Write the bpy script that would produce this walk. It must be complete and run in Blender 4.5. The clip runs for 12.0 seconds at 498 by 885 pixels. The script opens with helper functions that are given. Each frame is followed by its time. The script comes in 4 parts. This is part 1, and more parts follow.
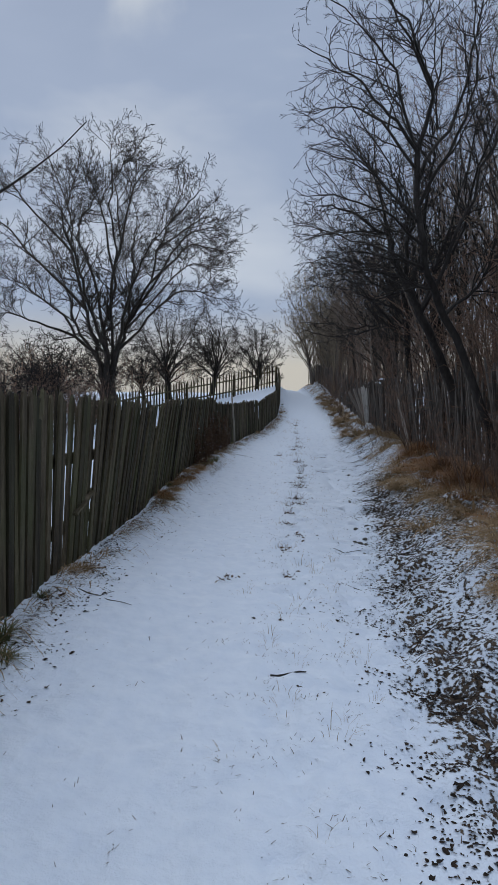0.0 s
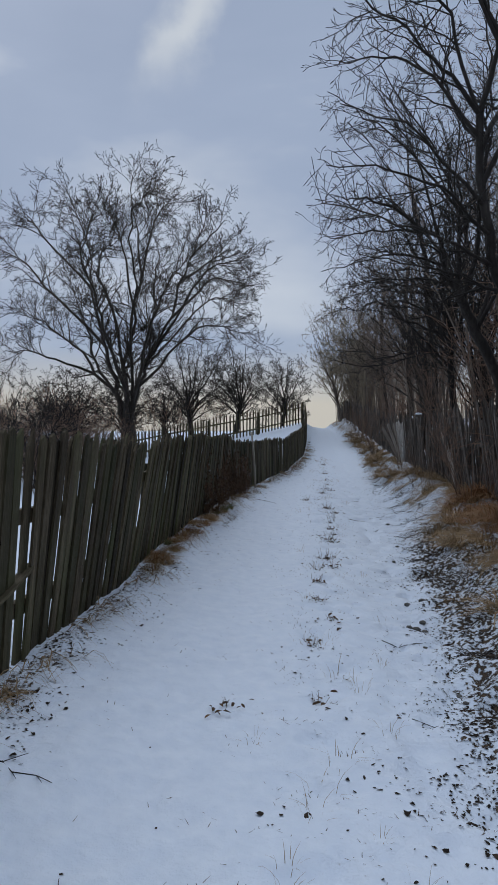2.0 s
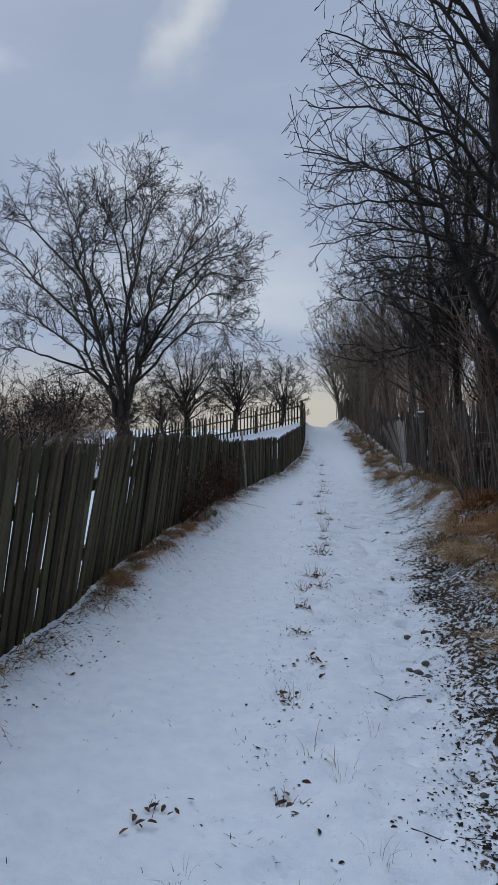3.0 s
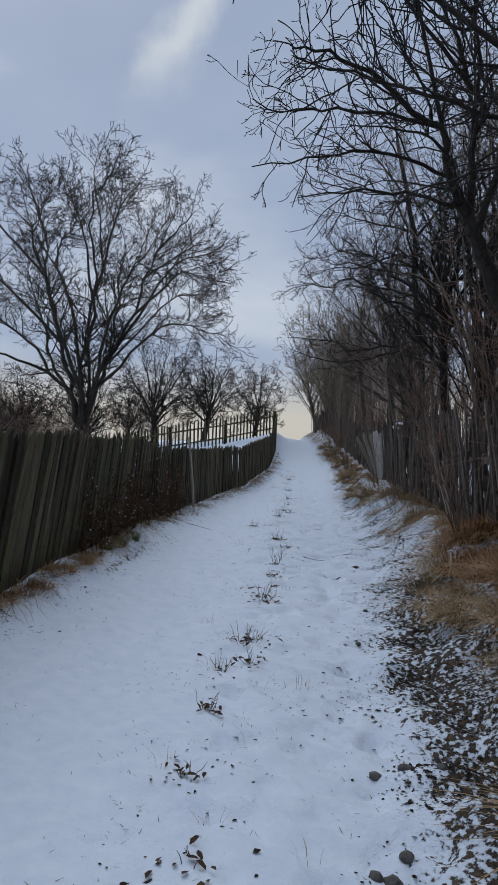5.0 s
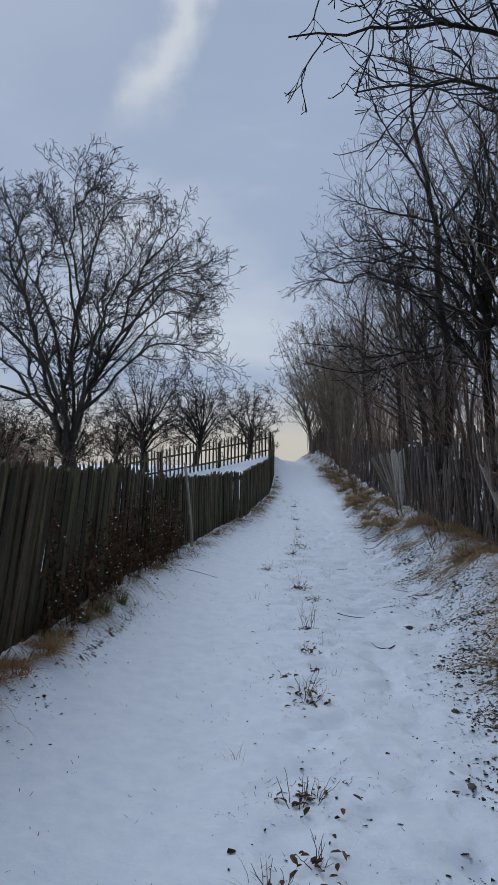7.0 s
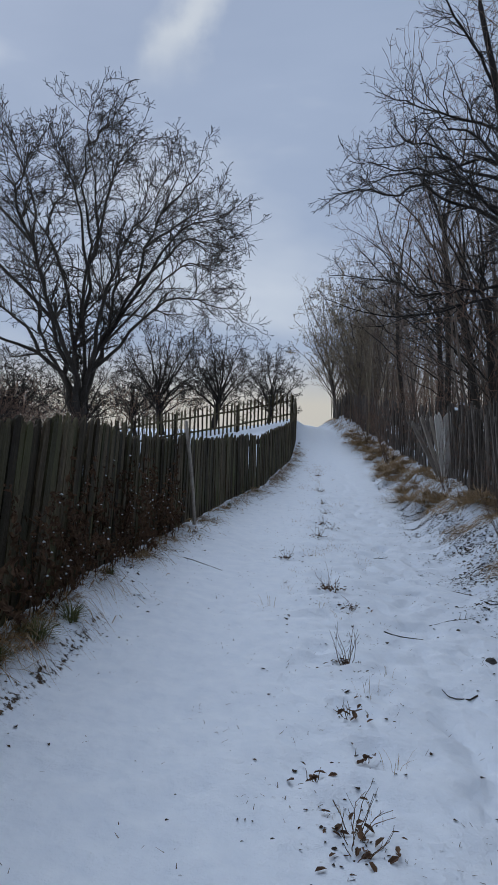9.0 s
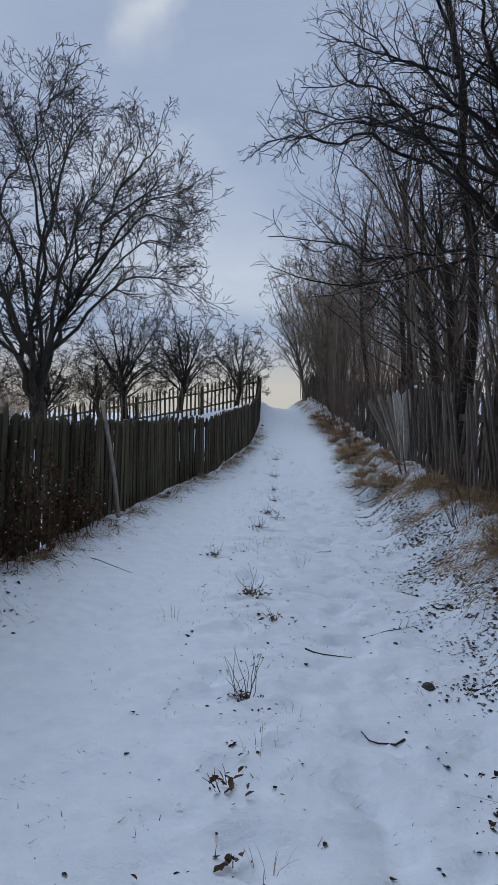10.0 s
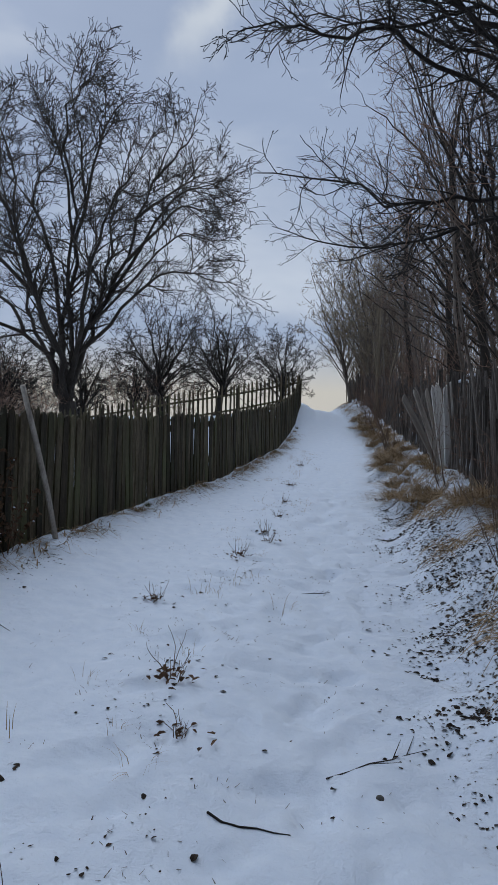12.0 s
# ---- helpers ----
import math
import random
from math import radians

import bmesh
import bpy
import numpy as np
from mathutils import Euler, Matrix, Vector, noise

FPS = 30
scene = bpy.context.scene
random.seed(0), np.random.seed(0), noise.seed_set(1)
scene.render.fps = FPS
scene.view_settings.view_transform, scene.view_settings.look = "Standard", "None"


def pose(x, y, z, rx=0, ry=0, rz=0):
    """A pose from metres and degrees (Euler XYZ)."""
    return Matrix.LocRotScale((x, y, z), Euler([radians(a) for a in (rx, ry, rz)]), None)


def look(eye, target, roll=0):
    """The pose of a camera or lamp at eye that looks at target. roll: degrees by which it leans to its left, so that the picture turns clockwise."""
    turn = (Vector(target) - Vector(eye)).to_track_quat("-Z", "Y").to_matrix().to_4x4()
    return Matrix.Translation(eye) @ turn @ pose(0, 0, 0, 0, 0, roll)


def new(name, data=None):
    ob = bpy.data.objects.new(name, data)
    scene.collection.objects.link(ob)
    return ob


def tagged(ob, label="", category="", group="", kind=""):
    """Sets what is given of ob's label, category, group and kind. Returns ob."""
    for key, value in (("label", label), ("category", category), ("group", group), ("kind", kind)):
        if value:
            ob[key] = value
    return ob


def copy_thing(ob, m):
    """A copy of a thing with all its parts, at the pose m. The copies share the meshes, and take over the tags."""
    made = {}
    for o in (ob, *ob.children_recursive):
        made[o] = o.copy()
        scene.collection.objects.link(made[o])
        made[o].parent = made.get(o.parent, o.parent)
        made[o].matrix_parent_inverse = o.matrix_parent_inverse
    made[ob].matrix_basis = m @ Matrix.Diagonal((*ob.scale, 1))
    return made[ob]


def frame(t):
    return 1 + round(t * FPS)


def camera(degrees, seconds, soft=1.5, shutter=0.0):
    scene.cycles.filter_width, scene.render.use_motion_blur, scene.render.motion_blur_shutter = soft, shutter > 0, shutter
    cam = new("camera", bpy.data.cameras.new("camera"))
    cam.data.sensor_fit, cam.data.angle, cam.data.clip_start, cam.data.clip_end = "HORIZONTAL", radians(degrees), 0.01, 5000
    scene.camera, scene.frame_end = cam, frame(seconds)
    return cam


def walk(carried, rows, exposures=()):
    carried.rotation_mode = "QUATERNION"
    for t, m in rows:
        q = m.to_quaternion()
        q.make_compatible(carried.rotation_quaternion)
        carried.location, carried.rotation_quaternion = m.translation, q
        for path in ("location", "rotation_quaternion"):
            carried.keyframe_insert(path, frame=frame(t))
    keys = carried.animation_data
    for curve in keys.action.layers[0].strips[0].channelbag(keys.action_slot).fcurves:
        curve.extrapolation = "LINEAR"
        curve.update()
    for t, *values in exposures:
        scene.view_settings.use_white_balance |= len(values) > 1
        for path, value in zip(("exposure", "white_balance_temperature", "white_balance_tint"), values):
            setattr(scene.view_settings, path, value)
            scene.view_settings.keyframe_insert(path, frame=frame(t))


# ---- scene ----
cam = camera(39.6, 12.0, soft=1.35)
METRES, EYE, TILT, LEAN, TURN = 12.5, 1.5, 0.0, 4.5, 0.0
ROWS = [
    (0.0, 0.0, 0.0, 0.0, 0.45, -5.26, -4.86),
    (0.5, -0.0013, 0.0344, -0.0019, 0.25, -4.34, -4.92),
    (1.0, 0.0057, 0.0761, -0.0052, 0.87, -3.1, -4.71),
    (1.5, 0.0054, 0.117, -0.0053, 1.83, -2.33, -4.65),
    (2.0, 0.0076, 0.1571, -0.0063, 2.67, -2.26, -4.39),
    (2.5, 0.0168, 0.1995, -0.0067, 2.91, -2.43, -4.15),
    (4.5, 0.0469, 0.3743, -0.0118, 1.81, -1.54, -6.3),
    (5.0, 0.0572, 0.4211, -0.0157, 1.08, -1.16, -6.21),
    (5.5, 0.0563, 0.4607, -0.0164, 0.78, -0.64, -5.68),
    (6.0, 0.0554, 0.5035, -0.0178, 0.62, 0.25, -5.2),
    (6.5, 0.0401, 0.5374, -0.0156, 0.19, 0.87, -4.68),
    (8.5, 0.0296, 0.7008, -0.0244, 1.36, -1.09, -5.45),
    (9.0, 0.0372, 0.7386, -0.0251, 2.0, -2.24, -5.8),
    (9.5, 0.0559, 0.7746, -0.0258, 1.04, -3.07, -5.47),
    (10.0, 0.0762, 0.811, -0.0255, -0.01, -3.42, -5.13),
    (10.5, 0.1029, 0.8449, -0.0289, 1.82, -3.46, -5.76),
    (11.0, 0.1138, 0.8812, -0.0281, 3.53, -3.51, -5.85),
    (11.5, 0.1303, 0.9192, -0.0279, 4.46, -3.59, -5.54),
    (12.0, 0.1285, 0.9619, -0.0324, 4.44, -3.43, -5.39),
]
walk(cam, [(t, pose(0, 0, EYE, TILT, LEAN, TURN) @ pose(METRES * x, METRES * y, METRES * z, 90 + pitch, roll, yaw)) for t, x, y, z, yaw, pitch, roll in ROWS], [(0.0, 0.05, 6250, 10), (2.5, 0.05, 6250, 10), (5.0, 0.09, 6240, 10), (8.5, 0.10, 6160, 10), (12.0, 0.07, 6110, 10)])

# ---- world, sun, light ----
world = bpy.data.worlds.new("winter_sky")
scene.world = world
world.use_nodes = True


def wire(tree, a, b, out=0, inp=0):
    tree.links.new(a.outputs[out], b.inputs[inp])


def build_sky():
    nt = world.node_tree
    nt.nodes.clear()
    N = nt.nodes.new
    sky = N("ShaderNodeTexSky")
    sky.sky_type, sky.sun_disc = "NISHITA", False
    sky.sun_elevation, sky.sun_rotation = radians(40), radians(-20)
    tc, mp = N("ShaderNodeTexCoord"), N("ShaderNodeMapping")
    mp.inputs["Scale"].default_value = (1.0, 1.0, 2.6)
    wire(nt, tc, mp)
    n1 = N("ShaderNodeTexNoise")
    n1.inputs["Scale"].default_value, n1.inputs["Detail"].default_value, n1.inputs["Roughness"].default_value = 1.7, 5, 0.5
    n1.inputs["Distortion"].default_value = 0.3
    wire(nt, mp, n1)
    r1 = N("ShaderNodeValToRGB")
    e = r1.color_ramp.elements
    e[0].position, e[0].color = 0.30, (2.75, 3.35, 4.5, 1)
    e[1].position, e[1].color = 0.74, (5.2, 5.6, 6.2, 1)
    m = r1.color_ramp.elements.new(0.56)
    m.color = (3.25, 3.85, 5.0, 1)
    wire(nt, n1, r1)
    # paler, warmer air low over the horizon
    sep = N("ShaderNodeSeparateXYZ")
    wire(nt, tc, sep)
    r2 = N("ShaderNodeValToRGB")
    g = r2.color_ramp.elements
    g[0].position, g[0].color = 0.02, (1, 1, 1, 1)
    g[1].position, g[1].color = 0.10, (0, 0, 0, 1)
    wire(nt, sep, r2, out=2)
    low = N("ShaderNodeMix")
    low.data_type = "RGBA"
    low.inputs["B"].default_value = (5.2, 4.95, 4.4, 1)
    nt.links.new(r2.outputs[0], low.inputs["Factor"])
    nt.links.new(r1.outputs[0], low.inputs["A"])
    mix = N("ShaderNodeMix")
    mix.data_type = "RGBA"
    mix.inputs["Factor"].default_value = 0.96
    nt.links.new(sky.outputs[0], mix.inputs["A"])
    nt.links.new(low.outputs["Result"], mix.inputs["B"])
    # a thin place in the cloud, brighter, with a frayed outline
    gap = N("ShaderNodeVectorMath")
    gap.operation = "DOT_PRODUCT"
    wob = N("ShaderNodeTexNoise")
    wob.inputs["Scale"].default_value, wob.inputs["Detail"].default_value = 9.0, 5
    wire(nt, tc, wob)
    shift = N("ShaderNodeVectorMath")
    shift.operation = "MULTIPLY_ADD"
    shift.inputs[1].default_value = (0.15, 0.15, 0.15)
    centred = N("ShaderNodeVectorMath")
    centred.operation = "SUBTRACT"
    centred.inputs[1].default_value = (0.5, 0.5, 0.5)
    wire(nt, wob, centred, out=1)
    wire(nt, centred, shift)
    nt.links.new(tc.outputs["Generated"], shift.inputs[2])
    mid, top = Vector((-0.13, 0.88, 0.455)).normalized(), Vector((-0.092, 0.845, 0.53)).normalized()
    along_it = (top - mid).normalized()
    gap.inputs[1].default_value = mid.cross(along_it).normalized()
    nt.links.new(shift.outputs[0], gap.inputs[0])
    off_line = N("ShaderNodeMath")
    off_line.operation = "ABSOLUTE"
    nt.links.new(gap.outputs["Value"], off_line.inputs[0])
    gr = N("ShaderNodeMapRange")
    gr.interpolation_type = "SMOOTHSTEP"
    gr.inputs["From Min"].default_value, gr.inputs["From Max"].default_value = 0.046, 0.002
    nt.links.new(off_line.outputs[0], gr.inputs[0])
    low_end = N("ShaderNodeVectorMath")
    low_end.operation = "DOT_PRODUCT"
    low_end.inputs[1].default_value = along_it
    nt.links.new(shift.outputs[0], low_end.inputs[0])
    ends = N("ShaderNodeMapRange")
    ends.interpolation_type = "SMOOTHSTEP"
    ends.inputs["From Min"].default_value, ends.inputs["From Max"].default_value = mid.dot(along_it) - 0.10, mid.dot(along_it) + 0.03
    nt.links.new(low_end.outputs["Value"], ends.inputs[0])
    both = N("ShaderNodeMath")
    both.operation = "MULTIPLY"
    nt.links.new(gr.outputs[0], both.inputs[0])
    nt.links.new(ends.outputs[0], both.inputs[1])
    gr = both
    lit = N("ShaderNodeMix")
    lit.data_type, lit.blend_type = "RGBA", "ADD"
    lit.inputs["B"].default_value = (2.2, 1.95, 1.2, 1)
    nt.links.new(gr.outputs[0], lit.inputs["Factor"])
    nt.links.new(mix.outputs["Result"], lit.inputs["A"])
    mix = lit
    bg, out = N("ShaderNodeBackground"), N("ShaderNodeOutputWorld")
    bg.inputs["Strength"].default_value = 0.1
    nt.links.new(mix.outputs["Result"], bg.inputs["Color"])
    wire(nt, bg, out)


build_sky()
sun = new("sun", bpy.data.lights.new("sun", "SUN"))
sun.data.energy, sun.data.angle, sun.data.color = 0.9, radians(70), (0.96, 0.98, 1.0)
sun.matrix_world = look((0, 0, 30), (6, -18, 5))

# ---- materials ----


def material(name, tones, scale=4.0, stretch=(1, 1, 1), rough=0.85, bump=0.3, bump_scale=40.0, spread=0.25, moss=None, mix_pos=(0.3, 0.7), wet=0.0):
    """Tones mixed by two sizes of noise, a shift from piece to piece, fine relief, and moss if given."""
    mat = bpy.data.materials.new(name)
    mat.use_nodes = True
    nt = mat.node_tree
    N = nt.nodes.new
    bsdf = nt.nodes["Principled BSDF"]
    tc, mp, info = N("ShaderNodeTexCoord"), N("ShaderNodeMapping"), N("ShaderNodeObjectInfo")
    mp.inputs["Scale"].default_value = stretch
    nt.links.new(tc.outputs["Object"], mp.inputs[0])
    off = N("ShaderNodeVectorMath")
    off.operation = "ADD"
    comb = N("ShaderNodeMath")
    comb.operation = "MULTIPLY"
    comb.inputs[1].default_value = 37.0
    nt.links.new(info.outputs["Random"], comb.inputs[0])
    nt.links.new(mp.outputs[0], off.inputs[0])
    nt.links.new(comb.outputs[0], off.inputs[1])
    a, b = N("ShaderNodeTexNoise"), N("ShaderNodeTexNoise")
    for n, s, d in ((a, scale, 4), (b, bump_scale, 6)):
        n.inputs["Scale"].default_value, n.inputs["Detail"].default_value = s, d
        nt.links.new(off.outputs[0], n.inputs["Vector"])
    both = N("ShaderNodeMath")
    both.operation = "MULTIPLY_ADD"
    both.inputs[1].default_value, both.inputs[2].default_value = 0.55, 0.0
    add = N("ShaderNodeMath")
    add.operation = "MULTIPLY_ADD"
    add.inputs[1].default_value = 0.45
    nt.links.new(a.outputs[0], both.inputs[0])
    nt.links.new(b.outputs[0], add.inputs[0])
    nt.links.new(both.outputs[0], add.inputs[2])
    ramp = N("ShaderNodeValToRGB")
    el = ramp.color_ramp.elements
    el[0].position, el[0].color = mix_pos[0], (*tones[0], 1)
    el[1].position, el[1].color = mix_pos[1], (*tones[-1], 1)
    for k, t in enumerate(tones[1:-1]):
        x = el.new(mix_pos[0] + (mix_pos[1] - mix_pos[0]) * (k + 1) / (len(tones) - 1))
        x.color = (*t, 1)
    nt.links.new(add.outputs[0], ramp.inputs[0])
    col = ramp.outputs[0]
    if moss:
        mo = N("ShaderNodeTexNoise")
        mo.inputs["Scale"].default_value, mo.inputs["Detail"].default_value = 1.7, 5
        nt.links.new(tc.outputs["Object"], mo.inputs["Vector"])
        o2 = N("ShaderNodeVectorMath")
        o2.operation = "ADD"
        nt.links.new(tc.outputs["Object"], o2.inputs[0])
        nt.links.new(comb.outputs[0], o2.inputs[1])
        nt.links.new(o2.outputs[0], mo.inputs["Vector"])
        mr = N("ShaderNodeMapRange")
        mr.inputs["From Min"].default_value, mr.inputs["From Max"].default_value = 0.45, 0.70
        mr.inputs["To Max"].default_value = 0.75
        nt.links.new(mo.outputs[0], mr.inputs[0])
        mm = N("ShaderNodeMix")
        mm.data_type = "RGBA"
        mm.inputs["B"].default_value = (*moss, 1)
        nt.links.new(mr.outputs[0], mm.inputs["Factor"])
        nt.links.new(col, mm.inputs["A"])
        col = mm.outputs["Result"]
    hv = N("ShaderNodeHueSaturation")
    vr = N("ShaderNodeMapRange")
    vr.inputs["To Min"].default_value, vr.inputs["To Max"].default_value = 1 - spread, 1 + spread
    nt.links.new(info.outputs["Random"], vr.inputs[0])
    nt.links.new(vr.outputs[0], hv.inputs["Value"])
    nt.links.new(col, hv.inputs["Color"])
    nt.links.new(hv.outputs[0], bsdf.inputs["Base Color"])
    bsdf.inputs["Roughness"].default_value = rough
    bsdf.inputs["Specular IOR Level"].default_value = 0.25
    bp = N("ShaderNodeBump")
    bp.inputs["Strength"].default_value, bp.inputs["Distance"].default_value = bump, 0.01
    nt.links.new(b.outputs[0], bp.inputs["Height"])
    nt.links.new(bp.outputs[0], bsdf.inputs["Normal"])
    return mat


def ground_material():
    """Thin snow over soil; the attribute 'litter' says how much bare litter breaks through."""
    mat = bpy.data.materials.new("thin_snow")
    mat.use_nodes = True
    nt = mat.node_tree
    N = nt.nodes.new
    bsdf = nt.nodes["Principled BSDF"]
    tc, at = N("ShaderNodeTexCoord"), N("ShaderNodeAttribute")
    at.attribute_name = "litter"

    def noise_tex(scale, detail=5, rough=0.55):
        n = N("ShaderNodeTexNoise")
        n.inputs["Scale"].default_value, n.inputs["Detail"].default_value, n.inputs["Roughness"].default_value = scale, detail, rough
        nt.links.new(tc.outputs["Object"], n.inputs["Vector"])
        return n
    fine, mid, big, soft = noise_tex(30, 7, 0.6), noise_tex(9), noise_tex(0.9), noise_tex(140, 3)
    snow = N("ShaderNodeValToRGB")
    e = snow.color_ramp.elements
    e[0].position, e[0].color = 0.3, (0.76, 0.825, 0.91, 1)
    e[1].position, e[1].color = 0.7, (0.845, 0.90, 0.965, 1)
    nt.links.new(mid.outputs[0], snow.inputs[0])
    soil = N("ShaderNodeValToRGB")
    e = soil.color_ramp.elements
    e[0].position, e[0].color = 0.38, (0.015, 0.011, 0.008, 1)
    e[1].position, e[1].color = 0.74, (0.15, 0.10, 0.06, 1)
    x = e.new(0.52)
    x.color = (0.042, 0.03, 0.02, 1)
    nt.links.new(fine.outputs[0], soil.inputs[0])
    # how far the snow is broken: attribute + noise of two sizes
    s1 = N("ShaderNodeMath")
    s1.operation = "MULTIPLY_ADD"
    s1.inputs[1].default_value = 0.5
    nt.links.new(mid.outputs[0], s1.inputs[0])
    f1 = N("ShaderNodeMath")
    f1.operation = "MULTIPLY_ADD"
    f1.inputs[1].default_value = 1.5
    nt.links.new(fine.outputs[0], f1.inputs[0])
    nt.links.new(at.outputs["Fac"], f1.inputs[2])
    nt.links.new(f1.outputs[0], s1.inputs[2])
    mr = N("ShaderNodeMapRange")
    mr.inputs["From Min"].default_value, mr.inputs["From Max"].default_value = 1.36, 1.44
    nt.links.new(s1.outputs[0], mr.inputs[0])
    # greyer where the snow lies thin
    thin = N("ShaderNodeMapRange")
    thin.inputs["From Min"].default_value, thin.inputs["From Max"].default_value, thin.inputs["To Max"].default_value = 1.22, 1.38, 0.30
    nt.links.new(s1.outputs[0], thin.inputs[0])
    worn = N("ShaderNodeMix")
    worn.data_type = "RGBA"
    worn.inputs["B"].default_value = (0.36, 0.36, 0.36, 1)
    nt.links.new(thin.outputs[0], worn.inputs["Factor"])
    nt.links.new(snow.outputs[0], worn.inputs["A"])
    mix = N("ShaderNodeMix")
    mix.data_type = "RGBA"
    nt.links.new(mr.outputs[0], mix.inputs["Factor"])
    nt.links.new(worn.outputs["Result"], mix.inputs["A"])
    nt.links.new(soil.outputs[0], mix.inputs["B"])
    nt.links.new(mix.outputs["Result"], bsdf.inputs["Base Color"])
    bsdf.inputs["Roughness"].default_value = 0.75
    bsdf.inputs["Specular IOR Level"].default_value = 0.2
    h = N("ShaderNodeMath")
    h.operation = "MULTIPLY_ADD"
    h.inputs[1].default_value = 0.12
    nt.links.new(soft.outputs[0], h.inputs[0])
    nt.links.new(mid.outputs[0], h.inputs[2])
    h2 = N("ShaderNodeMath")
    h2.operation = "MULTIPLY_ADD"
    h2.inputs[1].default_value = -0.5
    nt.links.new(mr.outputs[0], h2.inputs[0])
    nt.links.new(h.outputs[0], h2.inputs[2])
    bp = N("ShaderNodeBump")
    bp.inputs["Strength"].default_value, bp.inputs["Distance"].default_value = 0.8, 0.03
    nt.links.new(h2.outputs[0], bp.inputs["Height"])
    nt.links.new(bp.outputs[0], bsdf.inputs["Normal"])
    return mat


SNOW = ground_material()
PALE = material("weathered_fence_wood", [(0.020, 0.015, 0.009), (0.064, 0.049, 0.029), (0.16, 0.128, 0.082)], 5, (3, 3, 0.35), bump_scale=45, bump=0.6, moss=(0.07, 0.074, 0.032), spread=0.55)
GREY_PALE = material("grey_fence_wood", [(0.045, 0.037, 0.03), (0.11, 0.092, 0.076), (0.25, 0.215, 0.18)], 5, (3, 3, 0.35), bump_scale=45, bump=0.6, spread=0.4)
FRESH_PALE = material("bleached_wood", [(0.52, 0.48, 0.43), (0.70, 0.66, 0.60), (0.82, 0.79, 0.74)], 5, (3, 3, 0.3), bump_scale=40, bump=0.4, spread=0.2)
SILVER = material("silvered_wood", [(0.17, 0.145, 0.12), (0.31, 0.27, 0.225), (0.46, 0.41, 0.35)], 5, (3, 3, 0.3), bump_scale=40, bump=0.5, spread=0.2)
BARK = material("dark_bark", [(0.014, 0.011, 0.009), (0.030, 0.025, 0.021), (0.065, 0.056, 0.047)], 3, (1, 1, 0.3), bump_scale=25, bump=0.8, spread=0.2)
GREY_BARK = material("grey_bark", [(0.020, 0.016, 0.012), (0.045, 0.037, 0.029), (0.09, 0.075, 0.06)], 3, (1, 1, 0.3), bump_scale=25, bump=0.8, spread=0.25)
TWIG = material("brown_twig", [(0.075, 0.051, 0.037), (0.14, 0.098, 0.072), (0.21, 0.155, 0.115)], 3, bump=0.1, spread=0.25)
BRUSH = material("brown_brushwood", [(0.13, 0.072, 0.048), (0.23, 0.138, 0.092), (0.33, 0.215, 0.15)], 3, bump=0.1, spread=0.3)
SAPLING = material("sapling_bark", [(0.07, 0.054, 0.042), (0.14, 0.112, 0.088), (0.24, 0.198, 0.158)], 3, (1, 1, 0.4), bump=0.4, spread=0.35)
TAN_TWIG = material("tan_twig", [(0.13, 0.10, 0.066), (0.21, 0.165, 0.11), (0.29, 0.235, 0.16)], 3, bump=0.1, spread=0.25)
LEAF = material("dead_leaf", [(0.010, 0.008, 0.006), (0.028, 0.019, 0.013), (0.075, 0.045, 0.027)], 9, bump=0.2, spread=0.3)
STRAW = material("dry_grass", [(0.20, 0.125, 0.06), (0.36, 0.245, 0.13), (0.52, 0.39, 0.245)], 7, bump=0.1, spread=0.3)
FERN = material("rusty_bracken", [(0.15, 0.075, 0.035), (0.30, 0.155, 0.07), (0.42, 0.25, 0.13)], 7, bump=0.1, spread=0.3)
GREEN = material("winter_grass", [(0.05, 0.06, 0.022), (0.11, 0.12, 0.05), (0.24, 0.22, 0.11)], 7, bump=0.1, spread=0.3)
WEED = material("dead_weed", [(0.045, 0.025, 0.016), (0.10, 0.058, 0.034), (0.19, 0.115, 0.065)], 9, bump=0.2, spread=0.3)
STONE = material("grey_stone", [(0.05, 0.047, 0.04), (0.10, 0.094, 0.082), (0.18, 0.17, 0.15)], 9, bump=0.6, spread=0.3)

# ---- the plan: lines along the lane, as (x, y) ----
FENCE_LEFT = ((-1.75, -8), (-1.55, 3.8), (-1.51, 5.5), (-1.28, 9.5), (-1.03, 13), (-0.83, 16.5), (-0.63, 18), (-0.28, 20.5), (0.28, 23.3), (0.58, 26.5), (1.0, 30), (1.32, 35.5), (1.5, 43.6))
EDGE_RIGHT = ((0.4, -8), (0.67, 3.8), (1.33, 9), (1.37, 10), (2.0, 14), (2.2, 17), (2.6, 23), (3.1, 32), (3.05, 41), (2.9, 46), (2.9, 60))
FENCE_RIGHT = ((3.2, -8), (3.25, 6), (3.35, 14), (3.6, 22), (3.95, 30), (4.2, 40), (4.3, 52), (4.3, 60))
STRIP = ((0.1, -8), (0.25, 4), (0.5, 8), (0.72, 11), (0.88, 14), (1.1, 18), (1.45, 24), (1.8, 32), (2.2, 44))
FALL = ((-60, 0.6), (-20, 0.3), (0, 0.0), (4, -0.1), (8, -0.2), (14, -0.25), (20, -0.25), (28, -0.06), (36, 0.32), (42, 0.80), (46, 1.0), (50, 0.95), (60, 0.2), (120, -5), (260, -12), (420, -15), (900, -18))
CROSS = 0.0787


def along(line, y):
    """The first value of a line's points at y (or second by first, for a line of (y, z))."""
    return np.interp(y, [p[1] for p in line], [p[0] for p in line])


